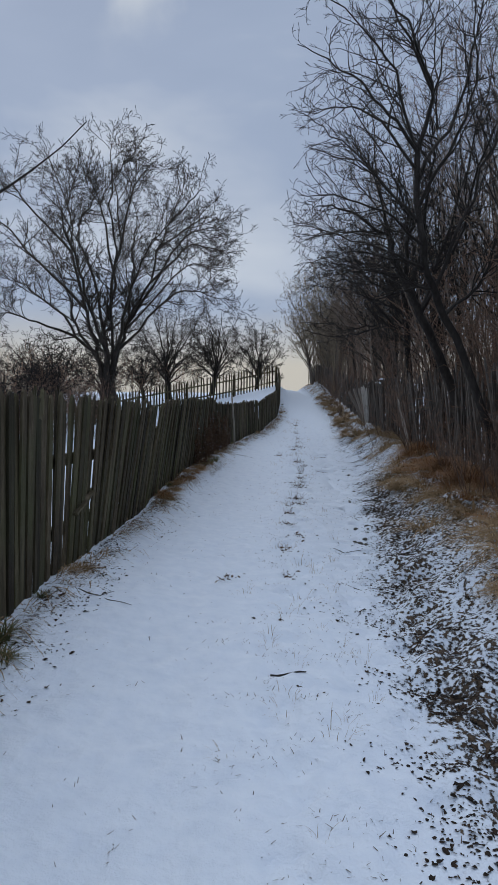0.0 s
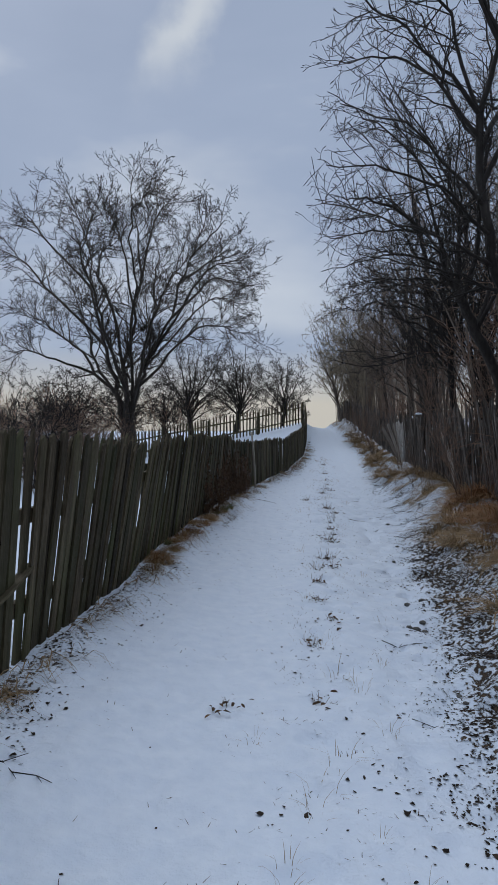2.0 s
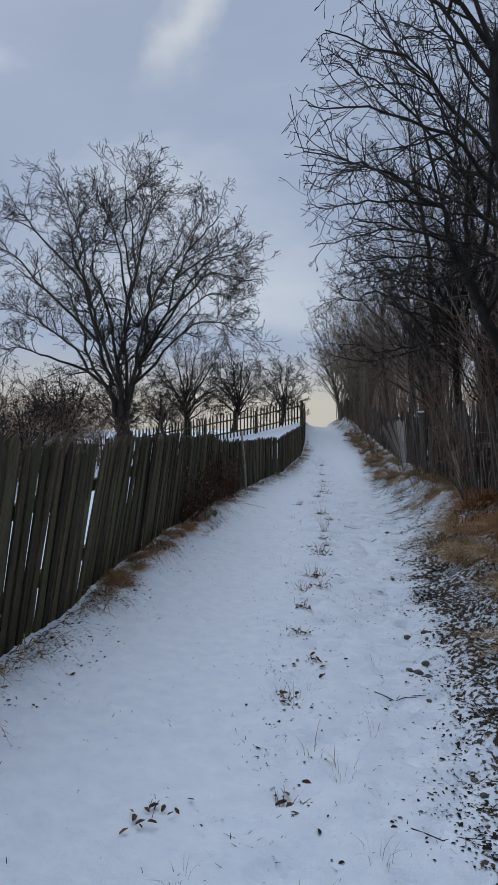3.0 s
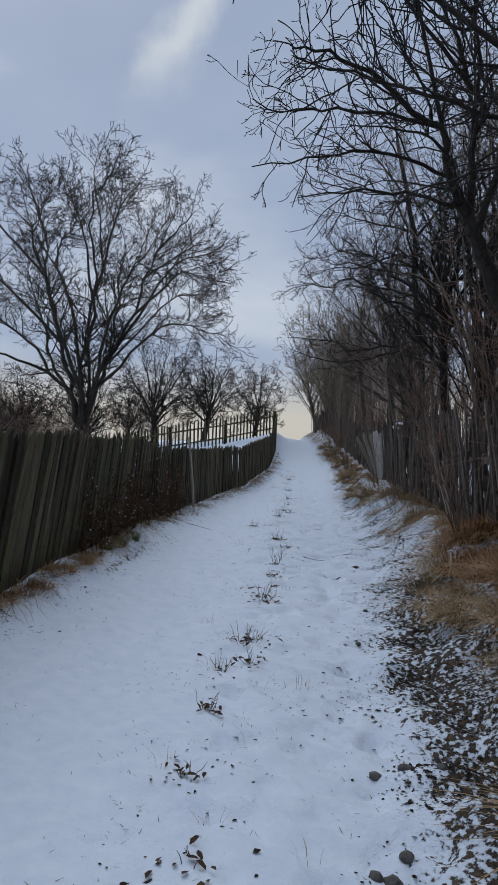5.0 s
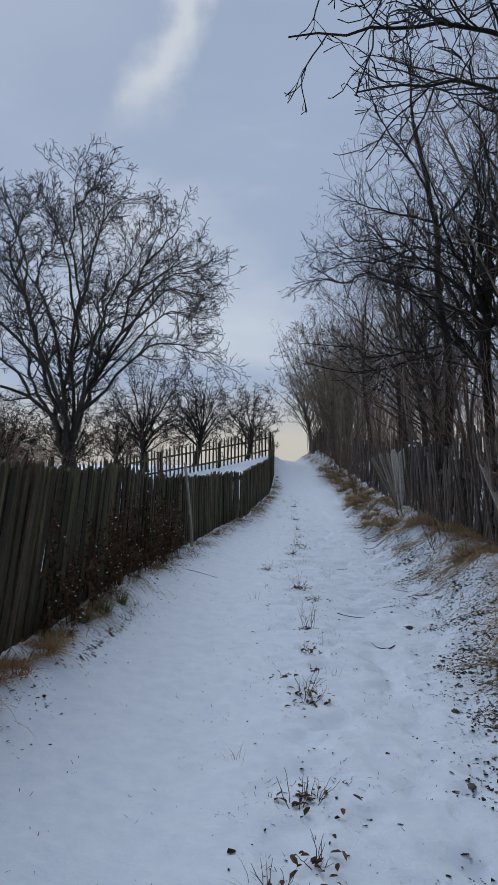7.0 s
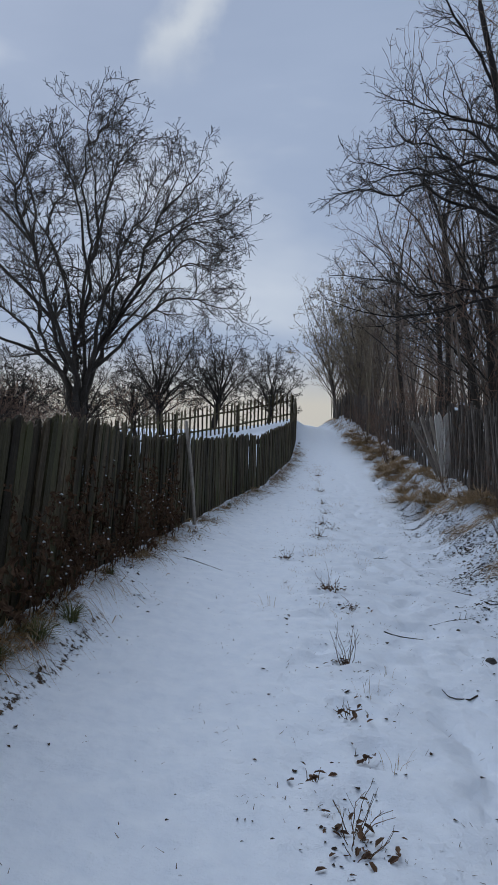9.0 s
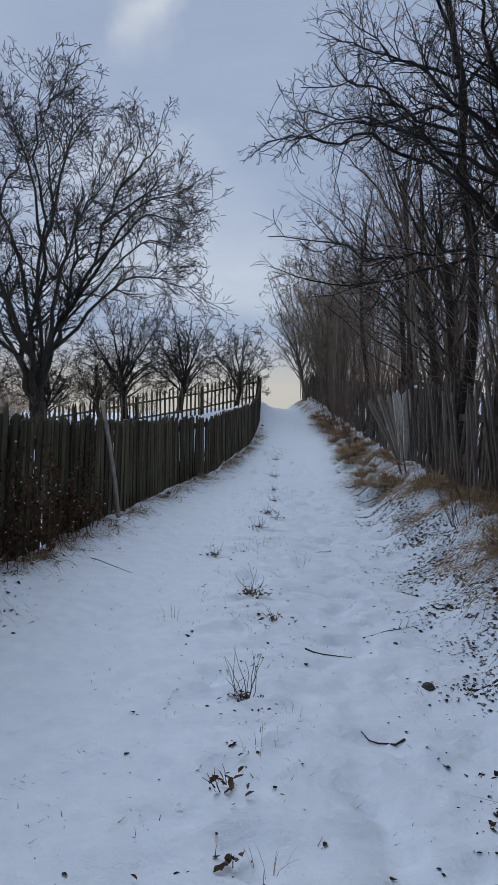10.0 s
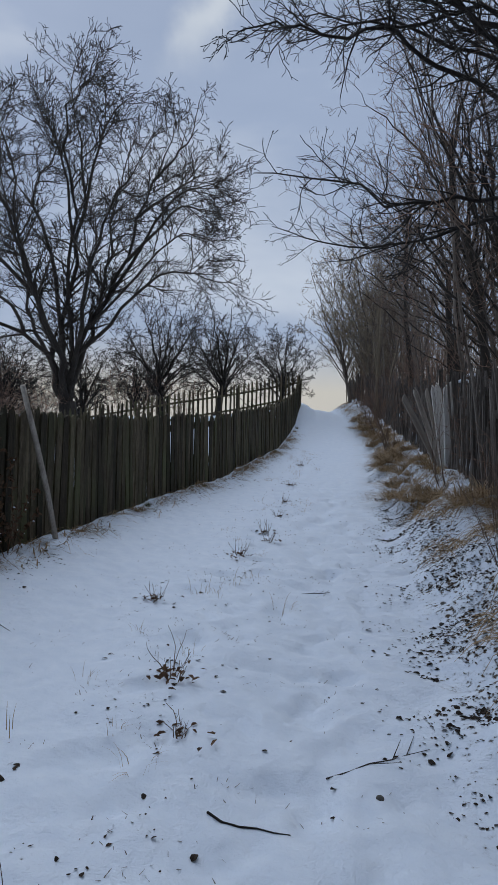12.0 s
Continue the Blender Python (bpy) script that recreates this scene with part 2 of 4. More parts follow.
def smooth(a, b, v):
    t = np.clip((v - a) / (b - a), 0, 1)
    return t * t * (3 - 2 * t)


def fall(y):
    ys, zs = np.array([p[0] for p in FALL]), np.array([p[1] for p in FALL])
    r = np.clip(np.abs(np.asarray(y, float) - 20) * 0.08, 1.2, 25)
    return sum(w * np.interp(y + k * r, ys, zs) for k, w in ((-1, 0.2), (-0.5, 0.2), (0, 0.2), (0.5, 0.2), (1, 0.2)))


def height(x, y):
    """Ground level, without its fine relief. Arrays or numbers."""
    x, y = np.asarray(x, float), np.asarray(y, float)
    xl, xe, xf = along(FENCE_LEFT, y), along(EDGE_RIGHT, y), along(FENCE_RIGHT, y)
    near = 1 - smooth(50, 75, y)
    xc = np.clip(x, xl, xf)
    z = fall(y) - CROSS * (xc + 0.12) * near
    z = z + (0.14 - 0.13 * smooth(13.5, 17, y) - 0.12 * (1 - smooth(7, 11, y))) * (1 - smooth(0.18, 0.48, x - xl)) * smooth(-2.0, -0.4, x - xl) * near
    z = z + 0.30 * (1 - smooth(0.0, 0.7, x - xl)) * smooth(29, 41, y) * near
    rise = 0.62 * smooth(0.05, 1.0, (x - xe) / np.maximum(xf - xe, 0.6)) + 0.10 * smooth(0, 3, x - xf)
    z = z + rise * near
    out = np.minimum(x - xl, 0)
    z = z - 0.16 * smooth(0.1, 1.6, -out) * smooth(12, 24, y) * near
    z = z + np.maximum(0.13 * out, -2.4) * near * smooth(-6, 30, y)
    return z


def lump(x, y, s, seed=0.0):
    return noise.noise(Vector((x * s + seed, y * s - seed, seed)))


# ---- ground ----


def spaced(parts):
    out = []
    for a, b, step in parts:
        out.extend(np.arange(a, b, step))
    return np.array(out + [parts[-1][1]])


def build_ground():
    xs = spaced(((-900, -100, 100), (-100, -20, 10), (-20, -4, 1.0), (-4, -2, 0.25), (-2, 2.6, 0.05), (2.6, 4.6, 0.075), (4.6, 8, 0.4), (8, 20, 2), (20, 100, 10), (100, 900, 100)))
    ys = spaced(((-400, -50, 50), (-50, -6, 4), (-6, 1, 0.5), (1, 18, 0.055), (18, 24, 0.085), (24, 52, 0.25), (52, 80, 2), (80, 200, 10), (200, 1000, 50)))
    X, Y = np.meshgrid(xs, ys)
    Z = height(X, Y)
    xl, xe, xf = along(FENCE_LEFT, Y), along(EDGE_RIGHT, Y), along(FENCE_RIGHT, Y)
    strip = along(STRIP, Y)
    bank = smooth(-0.1, 0.5, X - xe) * (1 - smooth(2.0, 5.0, X - xf))
    gutter = np.exp(-((X - xe - 0.25) / 0.40) ** 2) * (1 - 0.5 * smooth(15, 24, Y))
    foot = np.exp(-((X - xl - 0.12) / 0.28) ** 2)
    mid = np.exp(-((X - strip) / 0.22) ** 2)
    track = np.exp(-((X - strip - 0.75) / 0.3) ** 2)
    litter = -0.10 + (0.36 + 0.05 * (1 - smooth(9, 12, Y)) + 0.10 * np.clip((Y - 5) / 5, 0, 1) - 0.13 * smooth(11.5, 14, Y)) * bank + 0.07 * gutter + (0.38 - 0.14 * smooth(9, 12, Y)) * foot + 0.13 * mid + 0.05 * track
    # the worn rim of the raised verge
    litter = litter + 0.36 * np.exp(-((X - xl - 0.38) / 0.06) ** 2) * smooth(11.2, 12.0, Y) * (1 - smooth(13.2, 14.2, Y))
    wobble = np.zeros_like(Z)
    flat_x, flat_y, flat = X.ravel(), Y.ravel(), wobble.ravel()
    rough = (0.014 + 0.15 * bank + 0.03 * foot).ravel()
    dents = ((0.012 + 0.034 * track + 0.030 * mid) * (1 - smooth(22, 30, Y))).ravel()
    close = ((flat_x > -3) & (flat_x < 6) & (flat_y > -6) & (flat_y < 53)).nonzero()[0]
    for i in close:
        x, y = flat_x[i], flat_y[i]
        flat[i] = rough[i] * (lump(x, y, 1.3) + 0.6 * lump(x, y, 4.1, 3.0)) + 0.011 * lump(x, y, 8.0, 7.0) - dents[i] * float(smooth(0.10, 0.32, lump(x, y, 4.6, 11.0)) + 0.7 * smooth(0.2, 0.4, lump(x, y, 8.5, 17.0)))
    # two shallow wheel tracks beside the middle strip
    Z = Z + wobble - 0.035 * (np.exp(-((X - strip - 0.62) / 0.3) ** 2) + np.exp(-((X - strip + 0.75) / 0.35) ** 2)) * (Y > -8) * (Y < 55)
    nx, ny = len(xs), len(ys)
    idx = np.arange(nx * ny).reshape(ny, nx)
    quads = np.stack([idx[:-1, :-1], idx[:-1, 1:], idx[1:, 1:], idx[1:, :-1]], -1).reshape(-1, 4)
    me = bpy.data.meshes.new("ground")
    me.from_pydata(np.stack([X, Y, Z], -1).reshape(-1, 3).tolist(), [], quads.tolist())
    att = me.attributes.new("litter", "FLOAT", "POINT")
    att.data.foreach_set("value", litter.ravel().astype(np.float32))
    me.polygons.foreach_set("use_smooth", [True] * len(me.polygons))
    me.materials.append(SNOW)
    ob = new("ground", me)
    tagged(ob, "snow-dusted dirt lane and fields with leaf litter", "ground", kind="structure")
    return xs, ys, Z


GROUND_X, GROUND_Y, GROUND_Z = build_ground()


def on_ground(x, y):
    """The ground's true level at a place, between its grid's corners."""
    i = int(np.clip(np.searchsorted(GROUND_X, x) - 1, 0, len(GROUND_X) - 2))
    j = int(np.clip(np.searchsorted(GROUND_Y, y) - 1, 0, len(GROUND_Y) - 2))
    u = (x - GROUND_X[i]) / (GROUND_X[i + 1] - GROUND_X[i])
    v = (y - GROUND_Y[j]) / (GROUND_Y[j + 1] - GROUND_Y[j])
    a = GROUND_Z[j, i] * (1 - u) + GROUND_Z[j, i + 1] * u
    b = GROUND_Z[j + 1, i] * (1 - u) + GROUND_Z[j + 1, i + 1] * u
    return float(a * (1 - v) + b * v)


# ---- helpers for things ----


def mesh_of(name, verts, faces, mat, smooth_faces=True):
    me = bpy.data.meshes.new(name)
    me.from_pydata([tuple(v) for v in verts], [], faces)
    if smooth_faces:
        me.polygons.foreach_set("use_smooth", [True] * len(me.polygons))
    me.materials.append(mat)
    return me


def empty(name, x, y, z):
    ob = new(name)
    ob.location = (x, y, z)
    ob.empty_display_size = 0.2
    return ob


def part(name, me, parent, label="", m=None):
    ob = new(name, me)
    ob.parent = parent
    if m is not None:
        ob.matrix_basis = m
    if label:
        tagged(ob, label)
    return ob


def board(w, th, h, top="round", rng=random, mat=None, bend=0.0, splits=4):
    """An upright sawn pale, foot at the origin, with a shaped and worn top and uneven edges."""
    ws = [w * rng.uniform(0.9, 1.08) / 2 for _ in range(splits)]
    if top == "round":
        cap = [(-0.5, 0.0), (-0.36, 0.022), (0.0, 0.04), (0.34, 0.024), (0.5, 0.0)]
    elif top == "point":
        cap = [(-0.5, 0.0), (-0.25, 0.05), (0.0, 0.095), (0.25, 0.05), (0.5, 0.0)]
    elif top == "slant":
        s = rng.uniform(0.03, 0.09)
        cap = [(-0.5, 0.0), (-0.2, s * 0.25), (0.1, s * 0.6), (0.35, s * 0.85), (0.5, s)]
    else:
        cap = [(-0.5, 0.0), (-0.3, 0.05), (-0.05, 0.015), (0.2, 0.07), (0.5, 0.01)]
    ring = []
    for k in range(splits):
        z = h * k / (splits - 1) * 0.985
        ring.append((z, -ws[k], ws[k], bend * (k / (splits - 1)) ** 2))
    outline = [(a, z, b) for z, a, c, b in ring] + [(cx * 2 * ws[-1], h + cz, bend) for cx, cz in cap[1:-1]] + [(c, z, b) for z, a, c, b in reversed(ring)]
    n = len(outline)
    verts = [(x, -th / 2 + b, z) for x, z, b in outline] + [(x * 0.96, th / 2 + b, z) for x, z, b in outline]
    faces = [tuple(range(n)), tuple(range(2 * n - 1, n - 1, -1))]
    faces += [((i + 1) % n, i, n + i, n + (i + 1) % n) for i in range(n)]
    return mesh_of("pale", verts, faces, mat, False)


def tube(points, radii, sides):
    """Vertices and faces of a tapered tube through points."""
    P = np.asarray(points, float)
    R = np.asarray(radii, float)
    n = len(P)
    T = np.gradient(P, axis=0)
    T /= np.linalg.norm(T, axis=1, keepdims=True) + 1e-9
    ref = np.array((0.31, 0.17, 0.93)) if abs(T[0, 2]) < 0.8 else np.array((0.95, 0.2, 0.1))
    A = np.cross(T, ref)
    A /= np.linalg.norm(A, axis=1, keepdims=True) + 1e-9
    B = np.cross(T, A)
    ang = np.arange(sides) * 2 * math.pi / sides
    V = P[:, None] + R[:, None, None] * (np.cos(ang)[None, :, None] * A[:, None] + np.sin(ang)[None, :, None] * B[:, None])
    i = np.arange(n - 1)[:, None] * sides
    j = np.arange(sides)[None]
    k = (j + 1) % sides
    F = np.stack([i + j, i + k, i + sides + k, i + sides + j], -1).reshape(-1, 4)
    return V.reshape(-1, 3), F


def tubes_mesh(name, branches, mat, sides):
    vs, fs, n = [], [], 0
    for pts, rad in branches:
        v, f = tube(pts, rad, sides)
        vs.append(v)
        fs.append(f + n)
        n += len(v)
    V, F = np.concatenate(vs), np.concatenate(fs)
    me = bpy.data.meshes.new(name)
    me.vertices.add(len(V))
    me.vertices.foreach_set("co", V.astype(np.float32).ravel())
    me.loops.add(F.size)
    me.loops.foreach_set("vertex_index", F.ravel().astype(np.int32))
    me.polygons.add(len(F))
    me.polygons.foreach_set("loop_start", np.arange(0, F.size, 4, dtype=np.int32))
    me.update(calc_edges=True)
    me.polygons.foreach_set("use_smooth", [True] * len(F))
    me.materials.append(mat)
    return me


# ---- trees: a trunk, limbs, and a crown of twigs ----


def wander(rng, start, way, length, r0, r1, steps, crook, lift):
    """A crooked branch: points and radii."""
    p, d = np.array(start, float), np.array(way, float)
    d /= np.linalg.norm(d)
    pts, step = [p.copy()], length / steps
    for k in range(steps):
        d = d + rng.normal(0, crook, 3) + np.array((0, 0, lift))
        d /= np.linalg.norm(d)
        p = p + d * step
        pts.append(p.copy())
    return np.array(pts), np.linspace(r0, r1, steps + 1)


def side_way(rng, d, angle):
    d = d / (np.linalg.norm(d) + 1e-9)
    v = rng.normal(0, 1, 3)
    v -= d * v.dot(d)
    v /= np.linalg.norm(v) + 1e-9
    return d * math.cos(angle) + v * math.sin(angle)


def sprout(rng, parent, level, spec, out):
    """Branches off a parent, level by level, into out[level]."""
    pts, rad = parent
    seglen = np.linalg.norm(np.diff(pts, axis=0), axis=1).sum()
    count = max(2, int(seglen * spec["dense"][level] * rng.uniform(0.8, 1.2)))
    n = len(pts) - 1
    for _ in range(count):
        u = rng.uniform(spec["bare"][level], 1.0) ** 0.85
        k = min(int(u * n), n - 1)
        f = u * n - k
        start = pts[k] * (1 - f) + pts[k + 1] * f
        d = pts[k + 1] - pts[k]
        length = spec["long"][level] * rng.uniform(0.5, 1.15) * (1.15 - spec.get("shrink", 0.6) * u)
        r = min(rad[k] * 0.6, spec["thick"][level] * rng.uniform(0.7, 1.2))
        b = wander(rng, start, side_way(rng, d, rng.uniform(*spec["angle"])), length, r, max(r * 0.2, spec["thin"]), spec["steps"][level], spec["crook"] * (1 + 0.45 * level), spec["lift"])
        out[level].append(b)
        if level + 1 < len(spec["dense"]):
            sprout(rng, b, level + 1, spec, out)


BROAD = dict(dense=(1.7, 2.3, 3.0), long=(2.6, 1.15, 0.5), thick=(0.06, 0.024, 0.011), bare=(0.22, 0.15, 0.1), steps=(6, 4, 3), angle=(0.45, 1.05), crook=0.16, lift=0.05, thin=0.006)


def arch(rng, start, target, radius, rise, thin, spec_taper=1.0):
    """A limb that climbs first and then reaches out to its target, with small crooks."""
    start, target = np.array(start, float), np.array(target, float)
    span = np.linalg.norm(target - start)
    knee = start + (target - start) * 0.42 + np.array((0, 0, rise * span))
    t = np.linspace(0, 1, 15)[:, None]
    pts = (1 - t) ** 2 * start + 2 * t * (1 - t) * knee + t * t * target
    drift = np.cumsum(rng.normal(0, 0.014 * span, (15, 3)), axis=0)
    pts = pts + (drift - t * drift[-1]) * 0.8
    return pts, np.maximum(radius * (1 - t[:, 0] ** spec_taper * 0.94), thin)


def curve(rng, points, r0, r1, wobble=0.012, per=6):
    """A bent limb through a few waypoints, with small crooks."""
    P = np.array(points, float)
    Q = np.vstack((2 * P[0] - P[1], P, 2 * P[-1] - P[-2]))
    out = []
    for k in range(len(P) - 1):
        a, b, c, d = Q[k:k + 4]
        for t in np.linspace(0, 1, per, endpoint=False):
            out.append(0.5 * (2 * b + (c - a) * t + (2 * a - 5 * b + 4 * c - d) * t * t + (3 * b - a - 3 * c + d) * t ** 3))
    out = np.array(out + [P[-1]])
    n = len(out)
    u = np.linspace(0, 1, n)
    span = np.linalg.norm(P[-1] - P[0])
    drift = np.cumsum(rng.normal(0, wobble * span, (n, 3)), axis=0)
    drift -= u[:, None] * drift[-1]
    return out + drift * np.minimum(1, 4 * u)[:, None], r0 + (r1 - r0) * u ** 0.8


def limbed_tree(name, trunk, r0, r1, limbs, spec, seed, bark, twig, label, group="", sprouting=0.0, slim=1.0, draw=1.0):
    """A tree by its habit: the trunk's bends, and limbs as (limb it leaves or -1 for the trunk, share along it, radius, bends)."""
    rng = np.random.default_rng(seed)
    x, y = trunk[0][:2]
    root = np.array((x, y, on_ground(x, y) - 0.06))
    base = empty(name, *root)
    bole = curve(rng, [(0, 0, 0)] + [np.array(p) - root for p in trunk[1:]], r0 * slim, r1 * slim, 0.006)
    bole[1][0] *= 1.3
    part("trunk", tubes_mesh("trunk", [bole], bark, 10), base)
    out, made = [[] for _ in spec["dense"]], []
    if sprouting:
        sprout(rng, bole, 0, dict(spec, bare=(sprouting, *spec["bare"][1:])), out)
    for parent, share, radius, bends in limbs:
        pts = (bole if parent < 0 else made[parent])[0]
        k = share * (len(pts) - 1)
        i = min(int(k), len(pts) - 2)
        start = pts[i] + (pts[i + 1] - pts[i]) * (k - i)
        b = curve(rng, [start] + [start + (np.array(p) - root - start) * draw for p in bends], radius * slim, spec["thin"] * 1.3)
        made.append(b)
        limb = part("limb", tubes_mesh("limb", [b], bark, 7), base)
        first = len(out[0])
        sprout(rng, b, 0, spec, out)
        for q in out[0][first:]:
            part("branch", tubes_mesh("branch", [q], bark, 4), limb)
    crown = part("crown", tubes_mesh("crown", [b for lvl in out[1:] for b in lvl], twig, 3), base)
    tagged(crown, "bare fine twigs", kind="stuff")
    return tagged(base, label, "tree", group)


def tree(name, x, y, trunk, limbs, spec, seed, bark, twig, label, category="tree", group="", apart=False):
    """trunk: (height, radius, lean x, lean y); limbs: (share of the trunk's height, target from the root, radius, rise)."""
    rng = np.random.default_rng(seed)
    base = empty(name, x, y, on_ground(x, y) - 0.06)
    th, tr, lx, ly = trunk
    tp, trad = wander(rng, (0, 0, 0), (lx, ly, 1), th, tr, tr * 0.7, 7, 0.05, 0.03)
    trad[0] *= 1.35
    part("trunk", tubes_mesh("trunk", [(tp, trad)], bark, 9), base)
    out = [[] for _ in spec["dense"]]
    for share, target, radius, rise in limbs:
        k = min(share * 7, 6.999)
        i = int(k)
        start = tp[i] + (tp[i + 1] - tp[i]) * (k - i)
        b = arch(rng, start, target, radius, rise, spec["thin"], spec.get("taper", 1.0))
        limb = part("limb", tubes_mesh("limb", [b], bark, 7), base)
        first = len(out[0])
        sprout(rng, b, 0, spec, out)
        if apart:
            for q in out[0][first:]:
                part("branch", tubes_mesh("branch", [q], bark, 4), limb)
    fine = [b for lvl in out[1 if apart else 0:] for b in lvl]
    crown = part("crown", tubes_mesh("crown", fine, twig, 3), base)
    tagged(crown, "bare fine twigs", kind="stuff")
    tagged(base, label, category, group)
    return base


def crown_limbs(rng, count, centre, radii, radius, shares, rise=0.2, low=-0.45):
    """Limbs whose tips lie evenly over an egg-shaped crown."""
    out = []
    for k in range(count):
        h = low + (1 - low) * (k + 0.5) / count
        a = k * 2.39996 + rng.uniform(-0.25, 0.25)
        r = math.sqrt(max(0.0, 1 - h * h))
        f = rng.uniform(0.9, 1.0)
        tip = (centre[0] + radii[0] * r * math.cos(a) * f, centre[1] + radii[1] * r * math.sin(a) * f, centre[2] + radii[2] * h * f)
        u = (h - low) / (1 - low)
        out.append((shares[0] + (shares[1] - shares[0]) * u, tip, radius * rng.uniform(0.7, 1.05) * (0.7 + 0.3 * u), rise * (1.1 - u)))
    return out


def reach(root, tips, radius, shares, rise=0.12):
    """Limbs from a root to tips given in the lane's own slope: (x, y, height over the lane)."""
    z0 = on_ground(*root)
    out = []
    for k, (x, y, z) in enumerate(tips):
        wx, wz = x + (z - 1.5) * CROSS, z - x * CROSS
        u = k / max(1, len(tips) - 1)
        out.append((shares[0] + (shares[1] - shares[0]) * u, (wx - root[0], y - root[1], wz - z0), radius, rise))
    return out


def clump(name, x, y, stems, tall, radius, spec, seed, bark, twig, label, category, group, lean=0.12, splay=0.25, crook=0.085):
    """Many stems from one root: each stem a part, the twigs joined."""
    rng = np.random.default_rng(seed)
    base = empty(name, x, y, on_ground(x, y) - 0.05)
    out = [[] for _ in spec["dense"]]
    for k in range(stems):
        a = rng.uniform(0, 2 * math.pi)
        b = wander(rng, (math.cos(a) * splay, math.sin(a) * splay, 0), (math.cos(a) * lean, math.sin(a) * lean, 1), tall * rng.uniform(0.65, 1.08), radius * rng.uniform(0.5, 1.2), spec["thin"], 11, crook, 0.05)
        part("stem", tubes_mesh("stem", [b], bark, 5), base)
        sprout(rng, b, 0, spec, out)
    crown = part("crown", tubes_mesh("crown", [b for lvl in out for b in lvl], twig, 3), base)
    tagged(crown, "bare fine twigs", kind="stuff")
    tagged(base, label, category, group)
    return base


def build_trees():
    r = random.Random(5)
    # the great broad tree in the field: several steep stems from one short bole, and wide low boughs
    wide = dict(shrink=0.3, dense=(2.0, 3.0, 3.6, 2.8), long=(2.05, 1.2, 0.62, 0.32), bare=(0.26, 0.12, 0.1, 0.1), thick=(0.085, 0.040, 0.021, 0.013), steps=(8, 5, 3, 2), angle=(0.45, 1.15), crook=0.12, thin=0.0135, lift=0.02)
    tx, ty = -8.75, 41.8

    def stems(rows):
        return [(p, u, r, [(tx + a, ty + b, c) for a, b, c in way]) for p, u, r, way in rows]
    great = stems([(-1, 0.96, 0.23, ((-0.1, 0.1, 2.6), (-0.15, 0.2, 5.1), (0.25, 0.4, 9.7), (0.4, -0.3, 15.2))), (-1, 1.0, 0.22, ((0.55, 0.1, 2.6), (1.6, 0.4, 5.3), (2.8, 1.0, 9.3), (4.4, 1.6, 13.4))),
                   (-1, 0.95, 0.19, ((-0.75, -0.2, 2.7), (-1.35, -0.6, 5.0), (-2.2, -1.6, 9.7), (-3.1, -1.8, 14.2))), (-1, 0.85, 0.17, ((-1.2, 0.4, 2.9), (-4.2, 1.0, 6.4), (-7.0, 1.6, 7.9))),
                   (-1, 1.0, 0.14, ((0.4, -0.5, 3.0), (0.8, -1.3, 6.6), (1.1, -2.5, 11.5), (2.2, -3.0, 14.4))), (-1, 0.97, 0.15, ((0.6, 2.6, 5.5), (1.0, 4.4, 9.5), (0.9, 4.8, 12.4)))])
    great += stems([(-1, 0.94, 0.15, ((-0.5, -2.6, 5.0), (-1.0, -4.6, 9.0), (-0.6, -5.0, 11.8))), (0, 0.3, 0.11, ((-1.2, 1.2, 9.5), (-1.7, 1.8, 11.5), (-1.2, 2.2, 13.0))), (1, 0.38, 0.10, ((4.3, 1.2, 6.6), (7.0, 1.6, 6.5))),
                    (1, 0.66, 0.09, ((4.8, 0.2, 9.3), (6.8, -0.4, 9.0))), (3, 0.45, 0.09, ((-5.4, 0.6, 5.2), (-7.4, 0.4, 5.4))), (2, 0.55, 0.10, ((-4.4, -2.2, 9.3), (-6.6, -3.0, 10.8))), (4, 0.2, 0.12, ((2.2, -2.8, 7.0), (4.2, -4.2, 10.0))),
                    (3, 0.25, 0.12, ((-2.8, 2.8, 6.5), (-4.8, 4.2, 10.5)))])
    great += stems([(1, 0.75, 0.08, ((4.9, 2.0, 11.0), (6.0, 2.6, 11.6))), (2, 0.72, 0.08, ((-4.4, -1.4, 11.6), (-5.5, -1.0, 12.6))), (1, 0.55, 0.09, ((4.4, 1.2, 9.8), (6.3, 0.8, 10.6))), (1, 0.45, 0.07, ((4.3, 0.6, 7.9), (6.3, 0.0, 8.0))), (1, 0.85, 0.07, ((4.8, 0.8, 12.0), (5.6, 0.4, 12.8))), (0, 0.72, 0.08, ((1.6, 0.0, 12.6), (2.5, -0.4, 13.6))), (0, 0.66, 0.08, ((-0.7, 0.8, 12.2), (-1.5, 0.4, 14.2)))])
    limbed_tree("bare_tree", ((tx, ty), (tx + 0.05, ty, 0.4), (tx, ty, 1.0)), 0.42, 0.37, great, wide, 11, GREY_BARK, BARK, "tall bare broadleaf tree with several steep stems and a wide crown")
    apple = dict(BROAD, dense=(3.0, 3.8, 3.2), long=(1.7, 0.85, 0.4), bare=(0.12, 0.1, 0.1), crook=0.24, lift=0.0, angle=(0.5, 1.3), thin=0.014)
    spots = ((-6.0, 49, 1.32, 21), (-3.0, 49, 1.16, 22), (0.1, 54, 1.0, 23), (-8.6, 55, 1.0, 28), (-12.4, 43.5, 1.0, 29), (-14.5, 47, 1.1, 24), (-14.5, 36, 1.0, 25), (-11.5, 52, 1.1, 26), (-10.6, 31.5, 0.8, 27))
